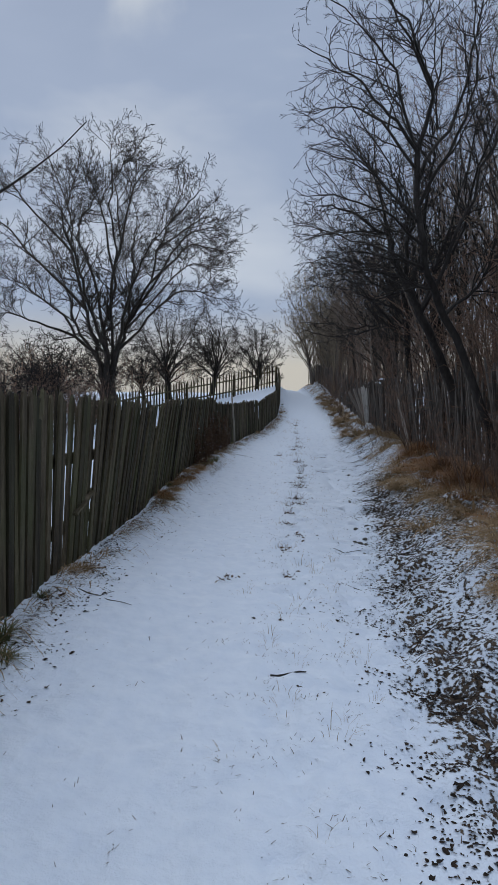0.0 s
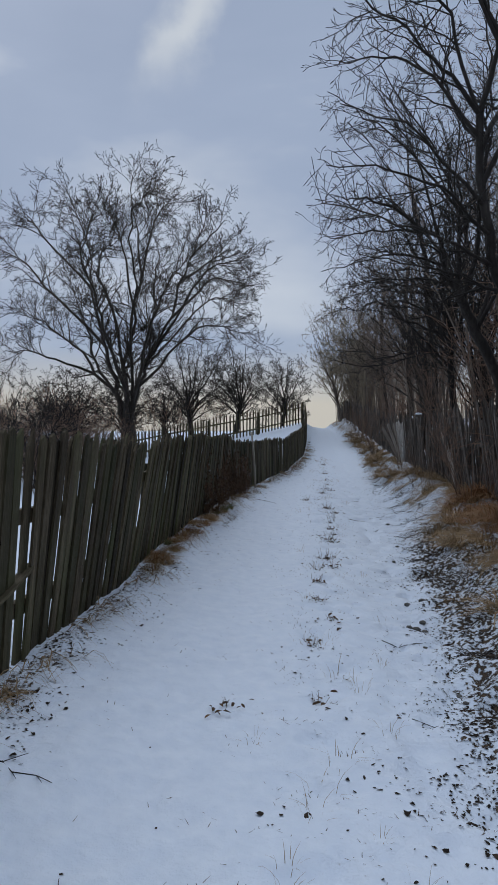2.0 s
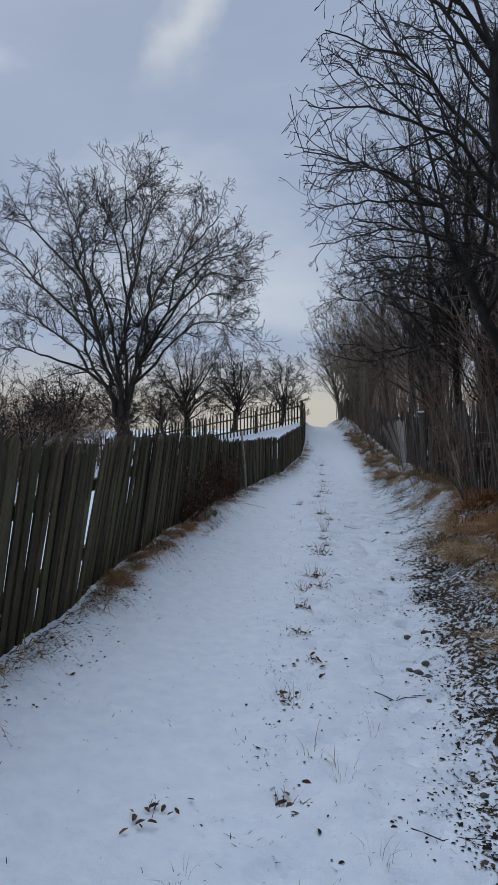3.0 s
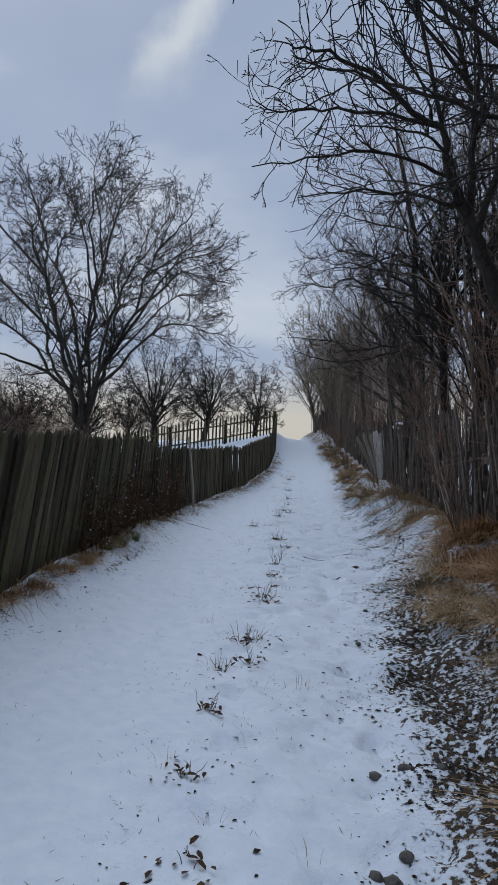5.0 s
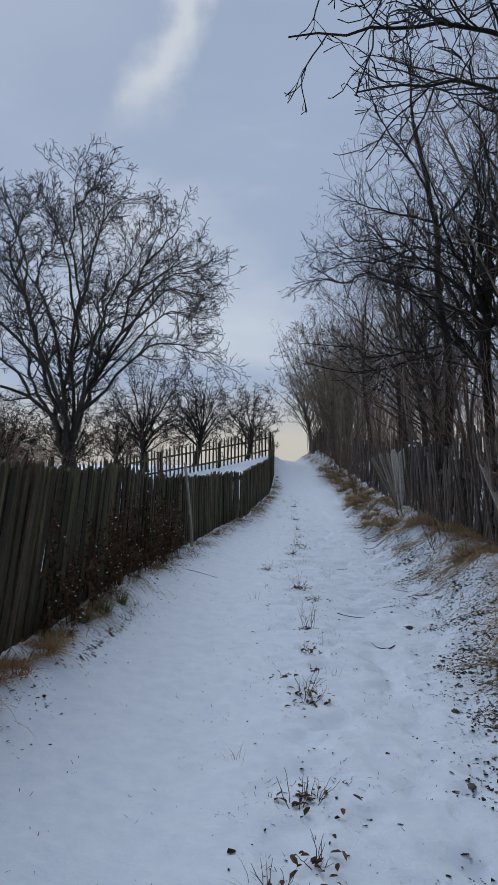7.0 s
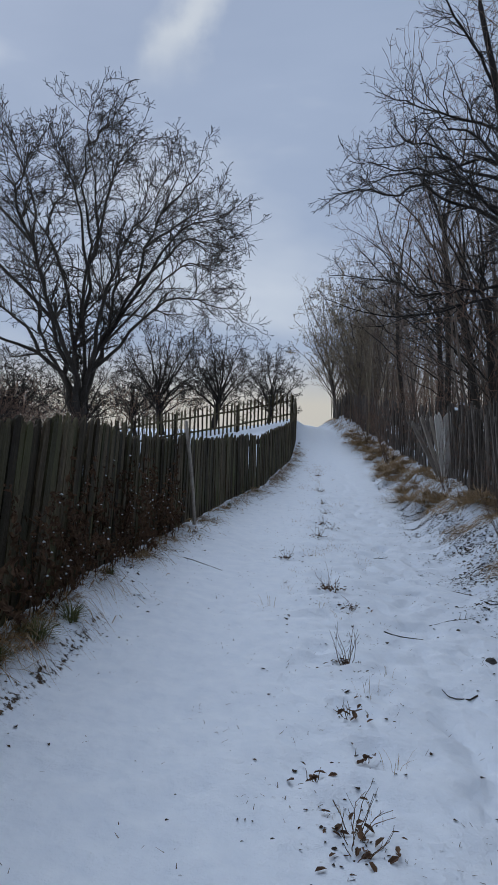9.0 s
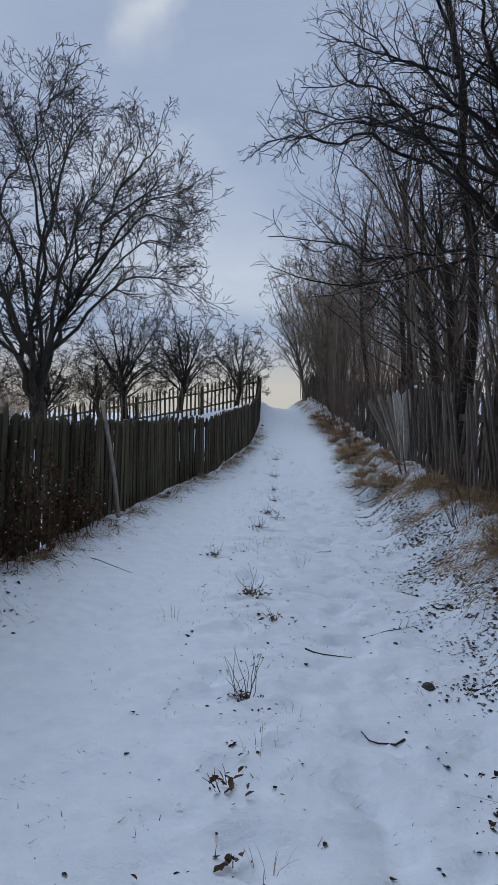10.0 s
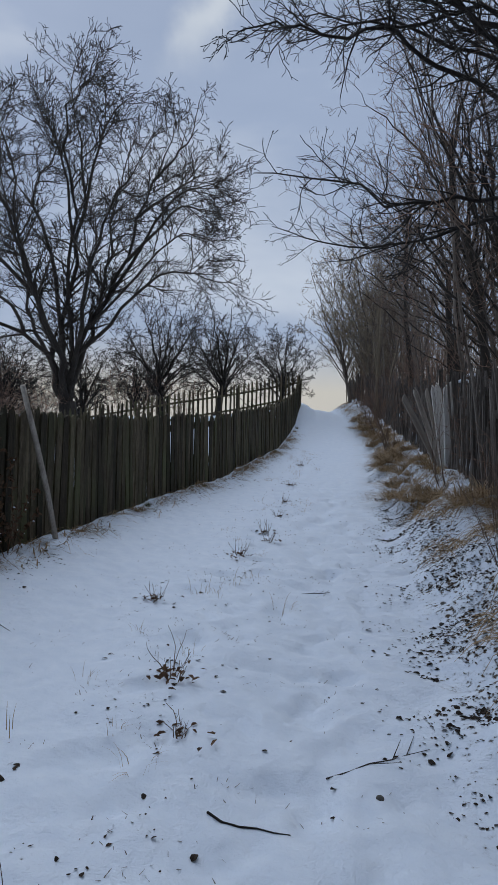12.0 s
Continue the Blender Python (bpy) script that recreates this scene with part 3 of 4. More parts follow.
    for x, y, s, seed in spots:
        rr = random.Random(seed)
        tree("orchard_tree", x, y, (1.8 * s, 0.17 * s, rr.uniform(-0.25, 0.25), 0), crown_limbs(rr, 17, (0, 0, 3.2 * s), (2.4 * s, 2.6 * s, 2.3 * s), 0.07 * s, (0.45, 1.0), 0.2, -0.75), apple, seed, BARK, BARK, "gnarled bare fruit tree with dense twigs behind a fence", group="orchard trees")
    # dark trees leaning out over the lane
    near = dict(BROAD, dense=(7.6, 8.5, 9.0), long=(0.95, 0.42, 0.15), thick=(0.013, 0.007, 0.0046), bare=(0.10, 0.1, 0.1), steps=(7, 4, 2), thin=0.0032, crook=0.17, lift=0.02, angle=(0.4, 1.1), shrink=0.85)
    filler = dict(near, dense=(3.0, 4.4, 5.2), long=(1.1, 0.5, 0.2), bare=(0.2, 0.15, 0.1), thick=(0.014, 0.007, 0.0045), crook=0.21, shrink=0.6, lift=0.03)
    limbed_tree("overhanging_tree", ((3.45, 9.15), (2.55, 8.95, 2.0), (2.08, 8.7, 3.2), (1.95, 8.65, 4.25)), 0.08, 0.048,
                [(-1, 1.0, 0.036, ((1.47, 8.6, 4.67), (0.82, 8.5, 5.2), (0.25, 8.0, 5.35))), (-1, 0.95, 0.03, ((1.12, 8.4, 4.68), (0.4, 8.0, 4.55))), (-1, 1.0, 0.045, ((2.15, 8.8, 5.1), (1.7, 9.0, 6.2), (1.2, 9.2, 7.3))),
                 (-1, 0.9, 0.04, ((2.9, 9.4, 6.0), (3.3, 9.8, 8.0))), (-1, 1.0, 0.03, ((1.3, 8.6, 5.5), (0.4, 8.3, 6.3)))] +
                [(-1, 0.74, 0.03, ((1.3, 8.2, 3.95), (0.39, 7.8, 4.14))), (-1, 0.66, 0.03, ((1.2, 8.0, 3.5), (0.25, 7.8, 3.6))),
                 (-1, 0.58, 0.03, ((1.3, 8.1, 3.05), (0.2, 7.7, 3.25))), (-1, 0.5, 0.026, ((1.4, 8.4, 2.75), (0.6, 8.3, 2.94))), (-1, 0.5, 0.035, ((2.95, 8.5, 4.4), (3.1, 8.4, 6.3))), (-1, 0.8, 0.036, ((2.5, 8.3, 4.8), (2.4, 8.0, 6.4))), (2, 0.3, 0.028, ((1.5, 8.5, 5.9), (0.9, 8.3, 6.9))), (-1, 0.4, 0.034, ((3.3, 9.3, 3.6), (4.0, 9.6, 6.0)))],
                near, 30, BARK, BARK, "dark bare tree leaning its limbs over the lane", "lane trees", 0.35, 0.74, 0.88)
    limbed_tree("overhanging_tree", ((3.75, 11.6), (3.05, 11.4, 1.9), (2.6, 11.2, 2.65), (2.27, 11.0, 3.15)), 0.12, 0.075,
                [(-1, 1.0, 0.055, ((1.85, 10.8, 3.75), (1.1, 10.4, 4.1), (0.65, 10.2, 4.05))), (-1, 0.9, 0.05, ((2.45, 11.0, 4.1), (2.1, 10.9, 4.8), (1.2, 10.6, 6.2))), (-1, 0.8, 0.05, ((2.75, 11.2, 4.5), (2.9, 11.4, 6.2), (2.6, 11.6, 8.2))),
                 (-1, 0.97, 0.03, ((1.6, 10.7, 3.12), (0.85, 10.5, 3.0))), (0, 0.3, 0.026, ((1.2, 10.5, 3.65), (0.5, 10.1, 3.55))), (0, 0.1, 0.026, ((1.3, 10.6, 3.35), (0.5, 10.3, 3.15))), (-1, 0.6, 0.05, ((3.4, 11.8, 4.4), (4.3, 12.3, 8.4)))] +
                [(2, 0.35, 0.032, ((2.2, 11.4, 6.0), (1.6, 11.6, 7.4))), (1, 0.35, 0.028, ((1.4, 10.9, 5.0), (0.6, 10.9, 5.6))), (-1, 0.6, 0.04, ((3.5, 10.9, 5.3), (3.8, 10.4, 7.8))), (0, 0.2, 0.03, ((1.7, 10.4, 4.5), (1.2, 9.9, 5.0))), (1, 0.2, 0.03, ((2.2, 10.5, 4.3), (1.6, 10.0, 4.5))), (-1, 0.95, 0.03, ((2.0, 10.6, 3.5), (1.2, 10.1, 3.4)))],
                near, 31, BARK, BARK, "dark bare tree leaning its limbs over the lane", "lane trees", 0.5, 0.74, 0.96)
    for x, y, h, seed in ((5.0, 9.4, 3.0, 32), (5.1, 13.6, 3.4, 37), (4.9, 16.6, 3.6, 38), (5.6, 15.0, 4.0, 39), (4.9, 18.7, 3.8, 42)):
        tree("thicket_tree", x, y, (h, 0.085, -0.1, 0.0), crown_limbs(random.Random(seed), 17, (-0.5, 0, 6.2), (1.9, 2.1, 3.9), 0.036, (0.6, 1.0), 0.12, -0.7), filler, seed, GREY_BARK, TWIG, "dark bare tree standing in the thicket", group="thicket trees")
    # lower, darker crowns close behind the old fence
    for x, y, up, seed in ((4.5, 10.0, 5.2, 51), (4.4, 8.0, 4.8, 53), (4.4, 16.0, 4.4, 54), (4.5, 18.2, 4.4, 55)):
        tree("thicket_tree", x, y, (2.6, 0.07, -0.1, 0.0), crown_limbs(random.Random(seed), 16, (-0.4, 0, up), (1.5, 1.7, 2.8), 0.032, (0.5, 1.0), 0.12, -0.6), filler, seed, BARK, BARK, "dark bare tree standing in the thicket", group="thicket trees")
    # crowns that spill over the lane further up
    for x, y, h, seed in ((4.5, 22.6, 3.4, 40), (4.3, 21.0, 3.2, 43), (4.6, 26.5, 3.6, 44), (4.8, 24.2, 3.4, 45)):
        tree("thicket_tree", x, y, (h, 0.08, -0.12, 0.0), crown_limbs(random.Random(seed), 16, (-0.8, 0, 3.9), (1.8, 2.0, 2.4), 0.03, (0.4, 1.0), 0.10, -0.7), filler, seed, GREY_BARK, TWIG, "dark bare tree standing in the thicket", group="thicket trees")
    limbed_tree("overhanging_tree", ((4.0, 19.9), (3.9, 19.8, 2.5), (3.55, 19.7, 5.0), (3.3, 19.6, 7.2)), 0.125, 0.05,
                [(-1, 0.66, 0.045, ((2.8, 18.6, 4.6), (1.33, 18.0, 4.0))), (-1, 0.55, 0.04, ((2.6, 18.2, 4.0), (1.6, 17.4, 3.8), (0.96, 17.0, 3.6))), (-1, 0.42, 0.036, ((2.5, 18.5, 2.9), (1.03, 18.0, 2.95))), (-1, 0.4, 0.034, ((2.5, 19.7, 2.7), (1.1, 20.0, 3.0))),
                 (-1, 0.62, 0.036, ((2.4, 18.0, 4.6), (1.33, 17.0, 4.15))), (-1, 0.72, 0.036, ((2.6, 19.0, 5.4), (1.7, 19.0, 5.7))), (-1, 0.6, 0.032, ((2.2, 18.5, 4.5), (1.3, 18.6, 4.6))), (-1, 0.8, 0.036, ((2.6, 18.8, 6.6), (2.2, 18.6, 7.4))),
                 (-1, 1.0, 0.036, ((3.1, 19.2, 8.2), (3.0, 19.0, 9.0))), (-1, 0.7, 0.04, ((4.6, 19.5, 6.4), (5.0, 20.2, 8.4)))],
                near, 33, BARK, BARK, "upright bare tree with drooping limbs over the lane", "lane trees", 0.25, 0.76, 0.97)
    # tan-twigged round crowns at the lane's end
    for x, y, s, seed in ((4.4, 41.0, 0.95, 46), (3.9, 46.5, 1.0, 47), (4.9, 51.0, 1.05, 48), (5.6, 44.0, 1.1, 49)):
        tree("lane_end_tree", x, y, (2.2, 0.09, -0.05, 0.0), crown_limbs(random.Random(seed), 18, (-0.4, 0, 4.9 * s), (2.3 * s, 2.4 * s, 3.2 * s), 0.045, (0.3, 1.0), 0.16, -0.8), dict(filler, thin=0.010, thick=(0.02, 0.013, 0.010), lift=0.05), seed, SAPLING, TAN_TWIG, "round-crowned bare tree with tan twigs at the lane's end", group="trees at the lane's end")
    root = (3.95, 17.1)
    tips = ((2.3, 16.2, 3.5), (1.95, 16.9, 4.3), (2.6, 15.6, 4.6), (2.4, 17.7, 5.2), (3.0, 16.1, 5.8), (3.2, 17.6, 6.6), (4.6, 16.6, 6.2), (1.6, 16.5, 3.9), (1.4, 16.2, 4.6), (2.0, 15.8, 5.4), (2.9, 15.4, 5.0), (3.6, 15.6, 5.6), (3.2, 15.2, 4.2), (4.4, 15.5, 4.8), (4.0, 17.1, 7.6))
    tree("overhanging_tree", *root, (3.8, 0.085, -0.06, 0.0), reach(root, tips, 0.036, (0.6, 1.0), 0.1), near, 41, BARK, BARK, "upright bare tree with drooping limbs over the lane", group="lane trees", apart=True)
    for x, y, seed in ((4.4, 25.0, 34), (4.7, 31.5, 35)):
        tree("thicket_tree", x, y, (5.6, 0.075, -0.05, 0.0), crown_limbs(random.Random(seed), 14, (-0.5, 0, 6.0), (2.2, 2.2, 3.0), 0.034, (0.4, 1.0), 0.1, -0.8), filler, seed, GREY_BARK, TWIG, "dark bare tree standing in the thicket", group="thicket trees")
    # a young tree behind the lane fence, one limb over it
    tree("young_tree", -2.5, 4.0, (2.1, 0.045, 0.05, 0.0), [(0.95, (1.62, -0.3, 2.88), 0.026, -0.08), (0.9, (-0.5, 0.4, 3.4), 0.02, 0.1), (0.8, (0.3, 0.8, 3.0), 0.016, 0.1)],
         dict(near, dense=(1.2, 1.2), long=(0.5, 0.2), bare=(0.5, 0.2)), 36, BARK, BARK, "thin young bare tree behind the lane fence")
    # thicket behind the old fence
    sap = dict(dense=(2.3, 2.6, 1.2), long=(1.3, 0.55, 0.26), thick=(0.012, 0.006, 0.004), bare=(0.2, 0.1, 0.1), steps=(5, 3, 2), angle=(0.4, 1.0), crook=0.17, lift=0.03, thin=0.0035)
    brush = dict(dense=(2.3, 1.9), long=(0.75, 0.36), thick=(0.005, 0.004), bare=(0.15, 0.1), steps=(4, 3), angle=(0.4, 1.1), crook=0.24, lift=0.02, thin=0.0026)
    rr = random.Random(77)
    saps = [clump("sapling_clump", 5.2 + 0.5 * k, 13.5 + 4 * k, 5, 7.4, 0.034, sap, 40 + k, (SAPLING, SAPLING, TAN_TWIG)[k], (TWIG, TWIG, TAN_TWIG)[k], "clump of slender bare saplings in the thicket", "sapling", "thicket saplings") for k in range(3)]
    bushes = [clump("brush", 4.5, 8.0 + 3 * k, 22, 2.5, 0.010, brush, 50 + k, TWIG, BRUSH, "tangled brown bare brushwood behind the old fence", "bush", "thicket brushwood", 0.38, 0.42, 0.10) for k in range(3)]

    def again(src, x, y, s):
        copy_thing(src, pose(x, y, on_ground(x, y) - 0.05, 0, 0, rr.uniform(0, 360)) @ Matrix.Scale(s, 4))
    for k in range(40):
        y = 8.0 + 1.0 * k + rr.uniform(-0.6, 0.6)
        again(saps[k % 2], along(FENCE_RIGHT, y) + rr.choice((0.9, 1.6, 2.6, 3.8)) + rr.uniform(-0.3, 0.3), y, rr.uniform(0.62, 1.12))
    for k in range(24):
        y = 33 + rr.uniform(0, 22)
        again(saps[2], along(FENCE_RIGHT, y) + rr.uniform(-0.2, 3.5), y, rr.uniform(0.8, 1.1))
    for k in range(16):
        y = 7.5 + 0.55 * k + rr.uniform(-0.2, 0.2)
        again(bushes[k % 3], along(FENCE_RIGHT, y) + rr.uniform(1.0, 2.4), y, rr.uniform(1.2, 1.6))
    for k in range(28):
        y = 7.0 + 1.55 * k + rr.uniform(-0.3, 0.3)
        again(bushes[k % 3], along(FENCE_RIGHT, y) + rr.choice((0.95, 1.3, 2.0)) + rr.uniform(-0.15, 0.2), y, rr.uniform(0.75, 1.2))
    for k in range(15):
        y = 8.0 + 2.4 * k + rr.uniform(-0.4, 0.4)
        if not 20.8 < y < 23.6:
            again(bushes[k % 3], along(FENCE_RIGHT, y) + rr.choice((0.3, -0.15, 0.4)), y, rr.uniform(0.4, 0.75))
    for x, y, s in ((2.75, 8.4, 0.42), (2.95, 7.6, 0.5), (2.85, 9.3, 0.4), (3.05, 10.2, 0.45), (3.0, 16.6, 0.32)):
        again(bushes[1], x, y, s)
    # scrub in the field beyond the lane fence
    for x, y, s in ((-9.2, 29, 1.2), (-11, 27, 1.5), (-13, 31, 1.9), (-12, 35, 1.9), (-10, 34, 1.4), (-15, 38, 2.0), (-13.5, 40, 1.8), (-20, 47, 1.6), (-18.5, 50, 1.5), (-15, 52, 1.5), (-13, 50, 1.3), (-4.5, 47, 1.0), (-12, 33, 1.5), (-10.5, 37, 1.3), (-14, 42, 1.8), (-12.5, 46, 1.6), (-7.5, 49, 1.3), (-17, 45, 1.8), (-6.6, 55, 1.4), (-10, 53, 1.7)):
        again(bushes[0], x, y, s)
    for k in range(13):
        y = 31 + 16 * rr.random()
        again(bushes[k % 3], -4.5 - 0.28 * (y - 22) - rr.uniform(0, 6), y, rr.uniform(0.8, 1.35))


build_trees()


# ---- timber fence along the lane ----


def line_points(line, spacing, y0, y1):
    """Places at even steps along a line, with the heading of the line."""
    pts, s = [], 0.0
    ys = np.arange(y0, y1, 0.02)
    xs = along(line, ys)
    last = None
    acc = spacing
    for x, y in zip(xs, ys):
        if last is not None:
            acc += math.hypot(x - last[0], y - last[1])
        if acc >= spacing:
            acc -= spacing
            e = 0.3
            pts.append((x, y, math.atan2(2 * e, along(line, y + e) - along(line, y - e))))
        last = (x, y)
    return pts


def rail_mesh(name, a, b, w, h, mat):
    a, b = np.array(a, float), np.array(b, float)
    pts = [a + (b - a) * t for t in (0, 0.33, 0.66, 1)]
    pts = [p + np.array((0, 0, 0.012 * math.sin(7 * k + p[1]))) for k, p in enumerate(pts)]
    d = (b - a) / np.linalg.norm(b - a)
    side = np.cross(d, (0, 0, 1))
    side /= np.linalg.norm(side)
    vs = []
    for p in pts:
        for u, v in ((-1, -1), (1, -1), (1, 1), (-1, 1)):
            vs.append(p + side * u * w / 2 + np.array((0, 0, v * h / 2)))
    fs = [(k * 4 + j, k * 4 + (j + 1) % 4, k * 4 + 4 + (j + 1) % 4, k * 4 + 4 + j) for k in range(3) for j in range(4)]
    fs += [(3, 2, 1, 0), (12, 13, 14, 15)]
    return mesh_of(name, vs, fs, mat, False)


def fence_run(name, line, y0, y1, spacing, bay, pales, post, label, group, mat, rng, lean=None, back=1, tall=None, missing=(), jitter=0.02, sink=0.03, rails=(0.3, 1.0), sag=1.0, sway_most=3.0, tilt=lambda y: 0.0, proud=0.0):
    """A fence in bays; every pale, rail and post is a piece of its bay. back: the side of the rails (+1: towards +x)."""
    places = line_points(line, spacing, y0, y1)
    for start in range(0, len(places), bay):
        group_places = places[start:start + bay + 1]
        if len(group_places) < 3:
            continue
        x0, yy0, a0 = group_places[0]
        x1, yy1, a1 = group_places[-1]
        z0, z1 = on_ground(x0, yy0), on_ground(x1, yy1)
        base = empty(name, x0, yy0, z0)
        tagged(base, label, "fence", group)
        off = np.array((math.sin(a0), -math.cos(a0), 0)) * back
        for hgt in rails:
            t0, t1 = math.tan(radians(tilt(yy0))), math.tan(radians(tilt(yy1)))
            a = off * 0.07 + np.array((hgt * t0, 0, hgt))
            b = np.array((x1 - x0, yy1 - yy0, z1 - z0)) + off * 0.07 + np.array((hgt * t1, 0, hgt))
            part("rail", rail_mesh("rail", a, b, 0.05, 0.09, mat), base)
        o2 = off * 0.14
        part("post", post, base, m=pose(o2[0], o2[1], -0.05, 0, tilt(yy0), rng.uniform(0, 90)))
        for k, (x, y, a) in enumerate(group_places[:-1]):
            if any(lo < y < hi for lo, hi in missing):
                continue
            z = on_ground(x, y) + sink
            sc = tall(y) * rng.uniform(1 - jitter * 2, 1 + jitter * 2)
            sway = noise.noise(Vector((x * 0.3, y * 0.45, 3.3))) * sway_most
            m = pose(x - x0 + rng.uniform(-0.006, 0.006), y - yy0, z - z0, tilt(y) + rng.uniform(-sag, sag), 0, math.degrees(a)) @ pose(0, 0, 0, 0, lean(y) + sway + rng.uniform(-1, 1) * 60 * jitter, 0)
            m = pose(off[0] * proud * (k % 2), off[1] * proud * (k % 2), 0) @ m @ Matrix.Diagonal((rng.uniform(0.84, 1.08), 1, sc, 1))
            part("pale", rng.choice(pales), base, m=m)


def round_post(h, r, mat):
    pts = [(0, 0, h * k / 4) for k in range(5)]
    v, f = tube(pts, [r * 1.05, r, r * 0.98, r * 0.95, r * 0.93], 8)
    n = len(v)
    return mesh_of("post", list(v), [tuple(q) for q in f] + [tuple(range(n - 8, n))], mat, False)


def build_fences():
    rng = random.Random(3)
    left = [board(0.092, 0.018, 1.0, t, rng, PALE, rng.uniform(-0.006, 0.006), 5) for t in ("round", "round", "slant", "round", "round", "round", "broken", "slant", "round")]
    post = round_post(0.98, 0.05, PALE)
    fence_run("lane_fence", FENCE_LEFT, -3.0, 43.6, 0.067, 37, left, post, "tall fence of weathered dark brown wooden pales", "bays of the lane fence", PALE, rng, lean=lambda y: float(np.interp(y, (2, 5.2, 6.5, 9, 16, 22), (0, 0.5, 4, 7, 3, 0))), back=-1, sway_most=1.2, proud=0.012, sink=-0.02, rails=(0.3, 0.86), tilt=lambda y: float(np.interp(y, (2, 5, 6.5, 8.5, 12, 16, 20), (0, 2, 6, 8, 6, 2, 0))), tall=lambda y: float(np.interp(y, (3, 6, 9, 13, 18.5, 23, 28, 43), (1.36, 1.33, 1.22, 1.13, 1.04, 1.0, 1.08, 1.14))), missing=((5.33, 5.43), (5.86, 5.96), (9.75, 9.86), (16.02, 16.12)), jitter=0.013)
    right = [board(0.048, 0.026, 1.0, t, rng, GREY_PALE, rng.uniform(-0.03, 0.03)) for t in ("round", "slant", "broken", "point", "slant", "round")]
    fence_run("old_fence", FENCE_RIGHT, 4.5, 21.9, 0.078, 28, right, round_post(1.4, 0.05, GREY_PALE), "old fence of thin grey leaning pales along the bank", "bays of the old fence", GREY_PALE, rng, lean=lambda y: float(np.interp(y, (8, 14, 20), (4, 5, -7))), back=1, tall=lambda y: float(np.interp(y, (13, 19), (1.38, 1.14))), jitter=0.09, sag=9.0, rails=(0.35, 0.85))
    fence_run("old_fence", FENCE_RIGHT, 22.2, 54, 0.13, 26, right, round_post(1.4, 0.05, GREY_PALE), "old fence of thin grey leaning pales along the bank", "bays of the old fence", GREY_PALE, rng, lean=lambda y: -2.0, back=1, tall=lambda y: 1.15, jitter=0.07, sag=7.0, rails=(0.35, 0.85))
    # the gate-like patch of bleached pales, fanned out
    bright = [board(0.10, 0.022, 1.0, t, rng, FRESH_PALE, 0.0) for t in ("slant", "broken")]
    dull = [board(0.10, 0.022, 1.0, t, rng, SILVER, 0.0) for t in ("slant", "broken")]
    base = empty("bleached_pales", 3.6, 21.9, on_ground(3.6, 21.9))
    tagged(base, "bleached pale wooden boards fanning out of the old fence", "fence")
    for k, (lean, wide, tall_by) in enumerate(((3, 1.5, 1.2), (9, 1.6, 1.22), (14, 0.6, 1.16), (20, 0.8, 1.15), (28, 0.95, 1.12))):
        x, y = 3.62 - 0.02 * k, 21.75 + k * 0.085
        part("pale", (bright if k < 2 else dull)[k % 2], base, m=pose(x - 3.6, y - 21.9, on_ground(x, y) - base.location.z - 0.03, 0, -lean, 0) @ pose(0, 0, 0, 0, 0, 25) @ Matrix.Diagonal((wide, 1, tall_by, 1)))
    # picket fence across the field
    cross = [(1.4, 43.7), (-3.9, 39.7), (-10.5, 34.7), (-16, 30.6)]
    picks = [board(0.085, 0.022, 1.0, "point", rng, PALE, 0.0) for _ in range(3)]
    cpost = round_post(1.35, 0.055, PALE)
    for (ax, ay), (bx, by) in zip(cross, cross[1:]):
        n = int(math.hypot(bx - ax, by - ay) / 2.6)
        for k in range(n):
            p, q = k / n, (k + 1) / n
            x0, y0, x1, y1 = ax + (bx - ax) * p, ay + (by - ay) * p, ax + (bx - ax) * q, ay + (by - ay) * q
            z0, z1 = on_ground(x0, y0), on_ground(x1, y1)
            base = empty("picket_fence", x0, y0, z0)
            tagged(base, "open picket fence of pointed dark wooden pickets across the snowy field", "fence", "bays of the picket fence")
            for hgt in (0.36, 1.02):
                part("rail", rail_mesh("rail", (0, 0.04, hgt), (x1 - x0, y1 - y0 + 0.04, z1 - z0 + hgt), 0.05, 0.08, PALE), base)
            part("post", cpost, base, m=pose(0, 0.12, -0.05))
            ang = math.degrees(math.atan2(y1 - y0, x1 - x0))
            for j in range(15):
                t = (j + 0.5) / 15
                part("picket", rng.choice(picks), base, m=pose((x1 - x0) * t, (y1 - y0) * t, (z1 - z0) * t + 0.05, 0, 0, ang) @ pose(0, 0, 0, 0, rng.uniform(-2, 2), 0) @ Matrix.Diagonal((1, 1, rng.uniform(1.22, 1.34), 1)))


build_fences()


# ---- the leaning pole by the lane fence, and brambles on it ----


def build_pole():
    z = on_ground(-0.50, 17.72)
    base = empty("leaning_pole", -0.50, 17.72, z)
    tagged(base, "weathered light grey pole leaning on the lane fence", "pole")
    v, f = tube([(0, 0, -0.03), (-0.01, -0.18, 0.42), (-0.03, -0.37, 0.85), (-0.06, -0.56, 1.28)], [0.024, 0.025, 0.023, 0.02], 7)
    part("shaft", mesh_of("shaft", list(v), [tuple(q) for q in f] + [tuple(range(21, 28))], SILVER), base)


build_pole()


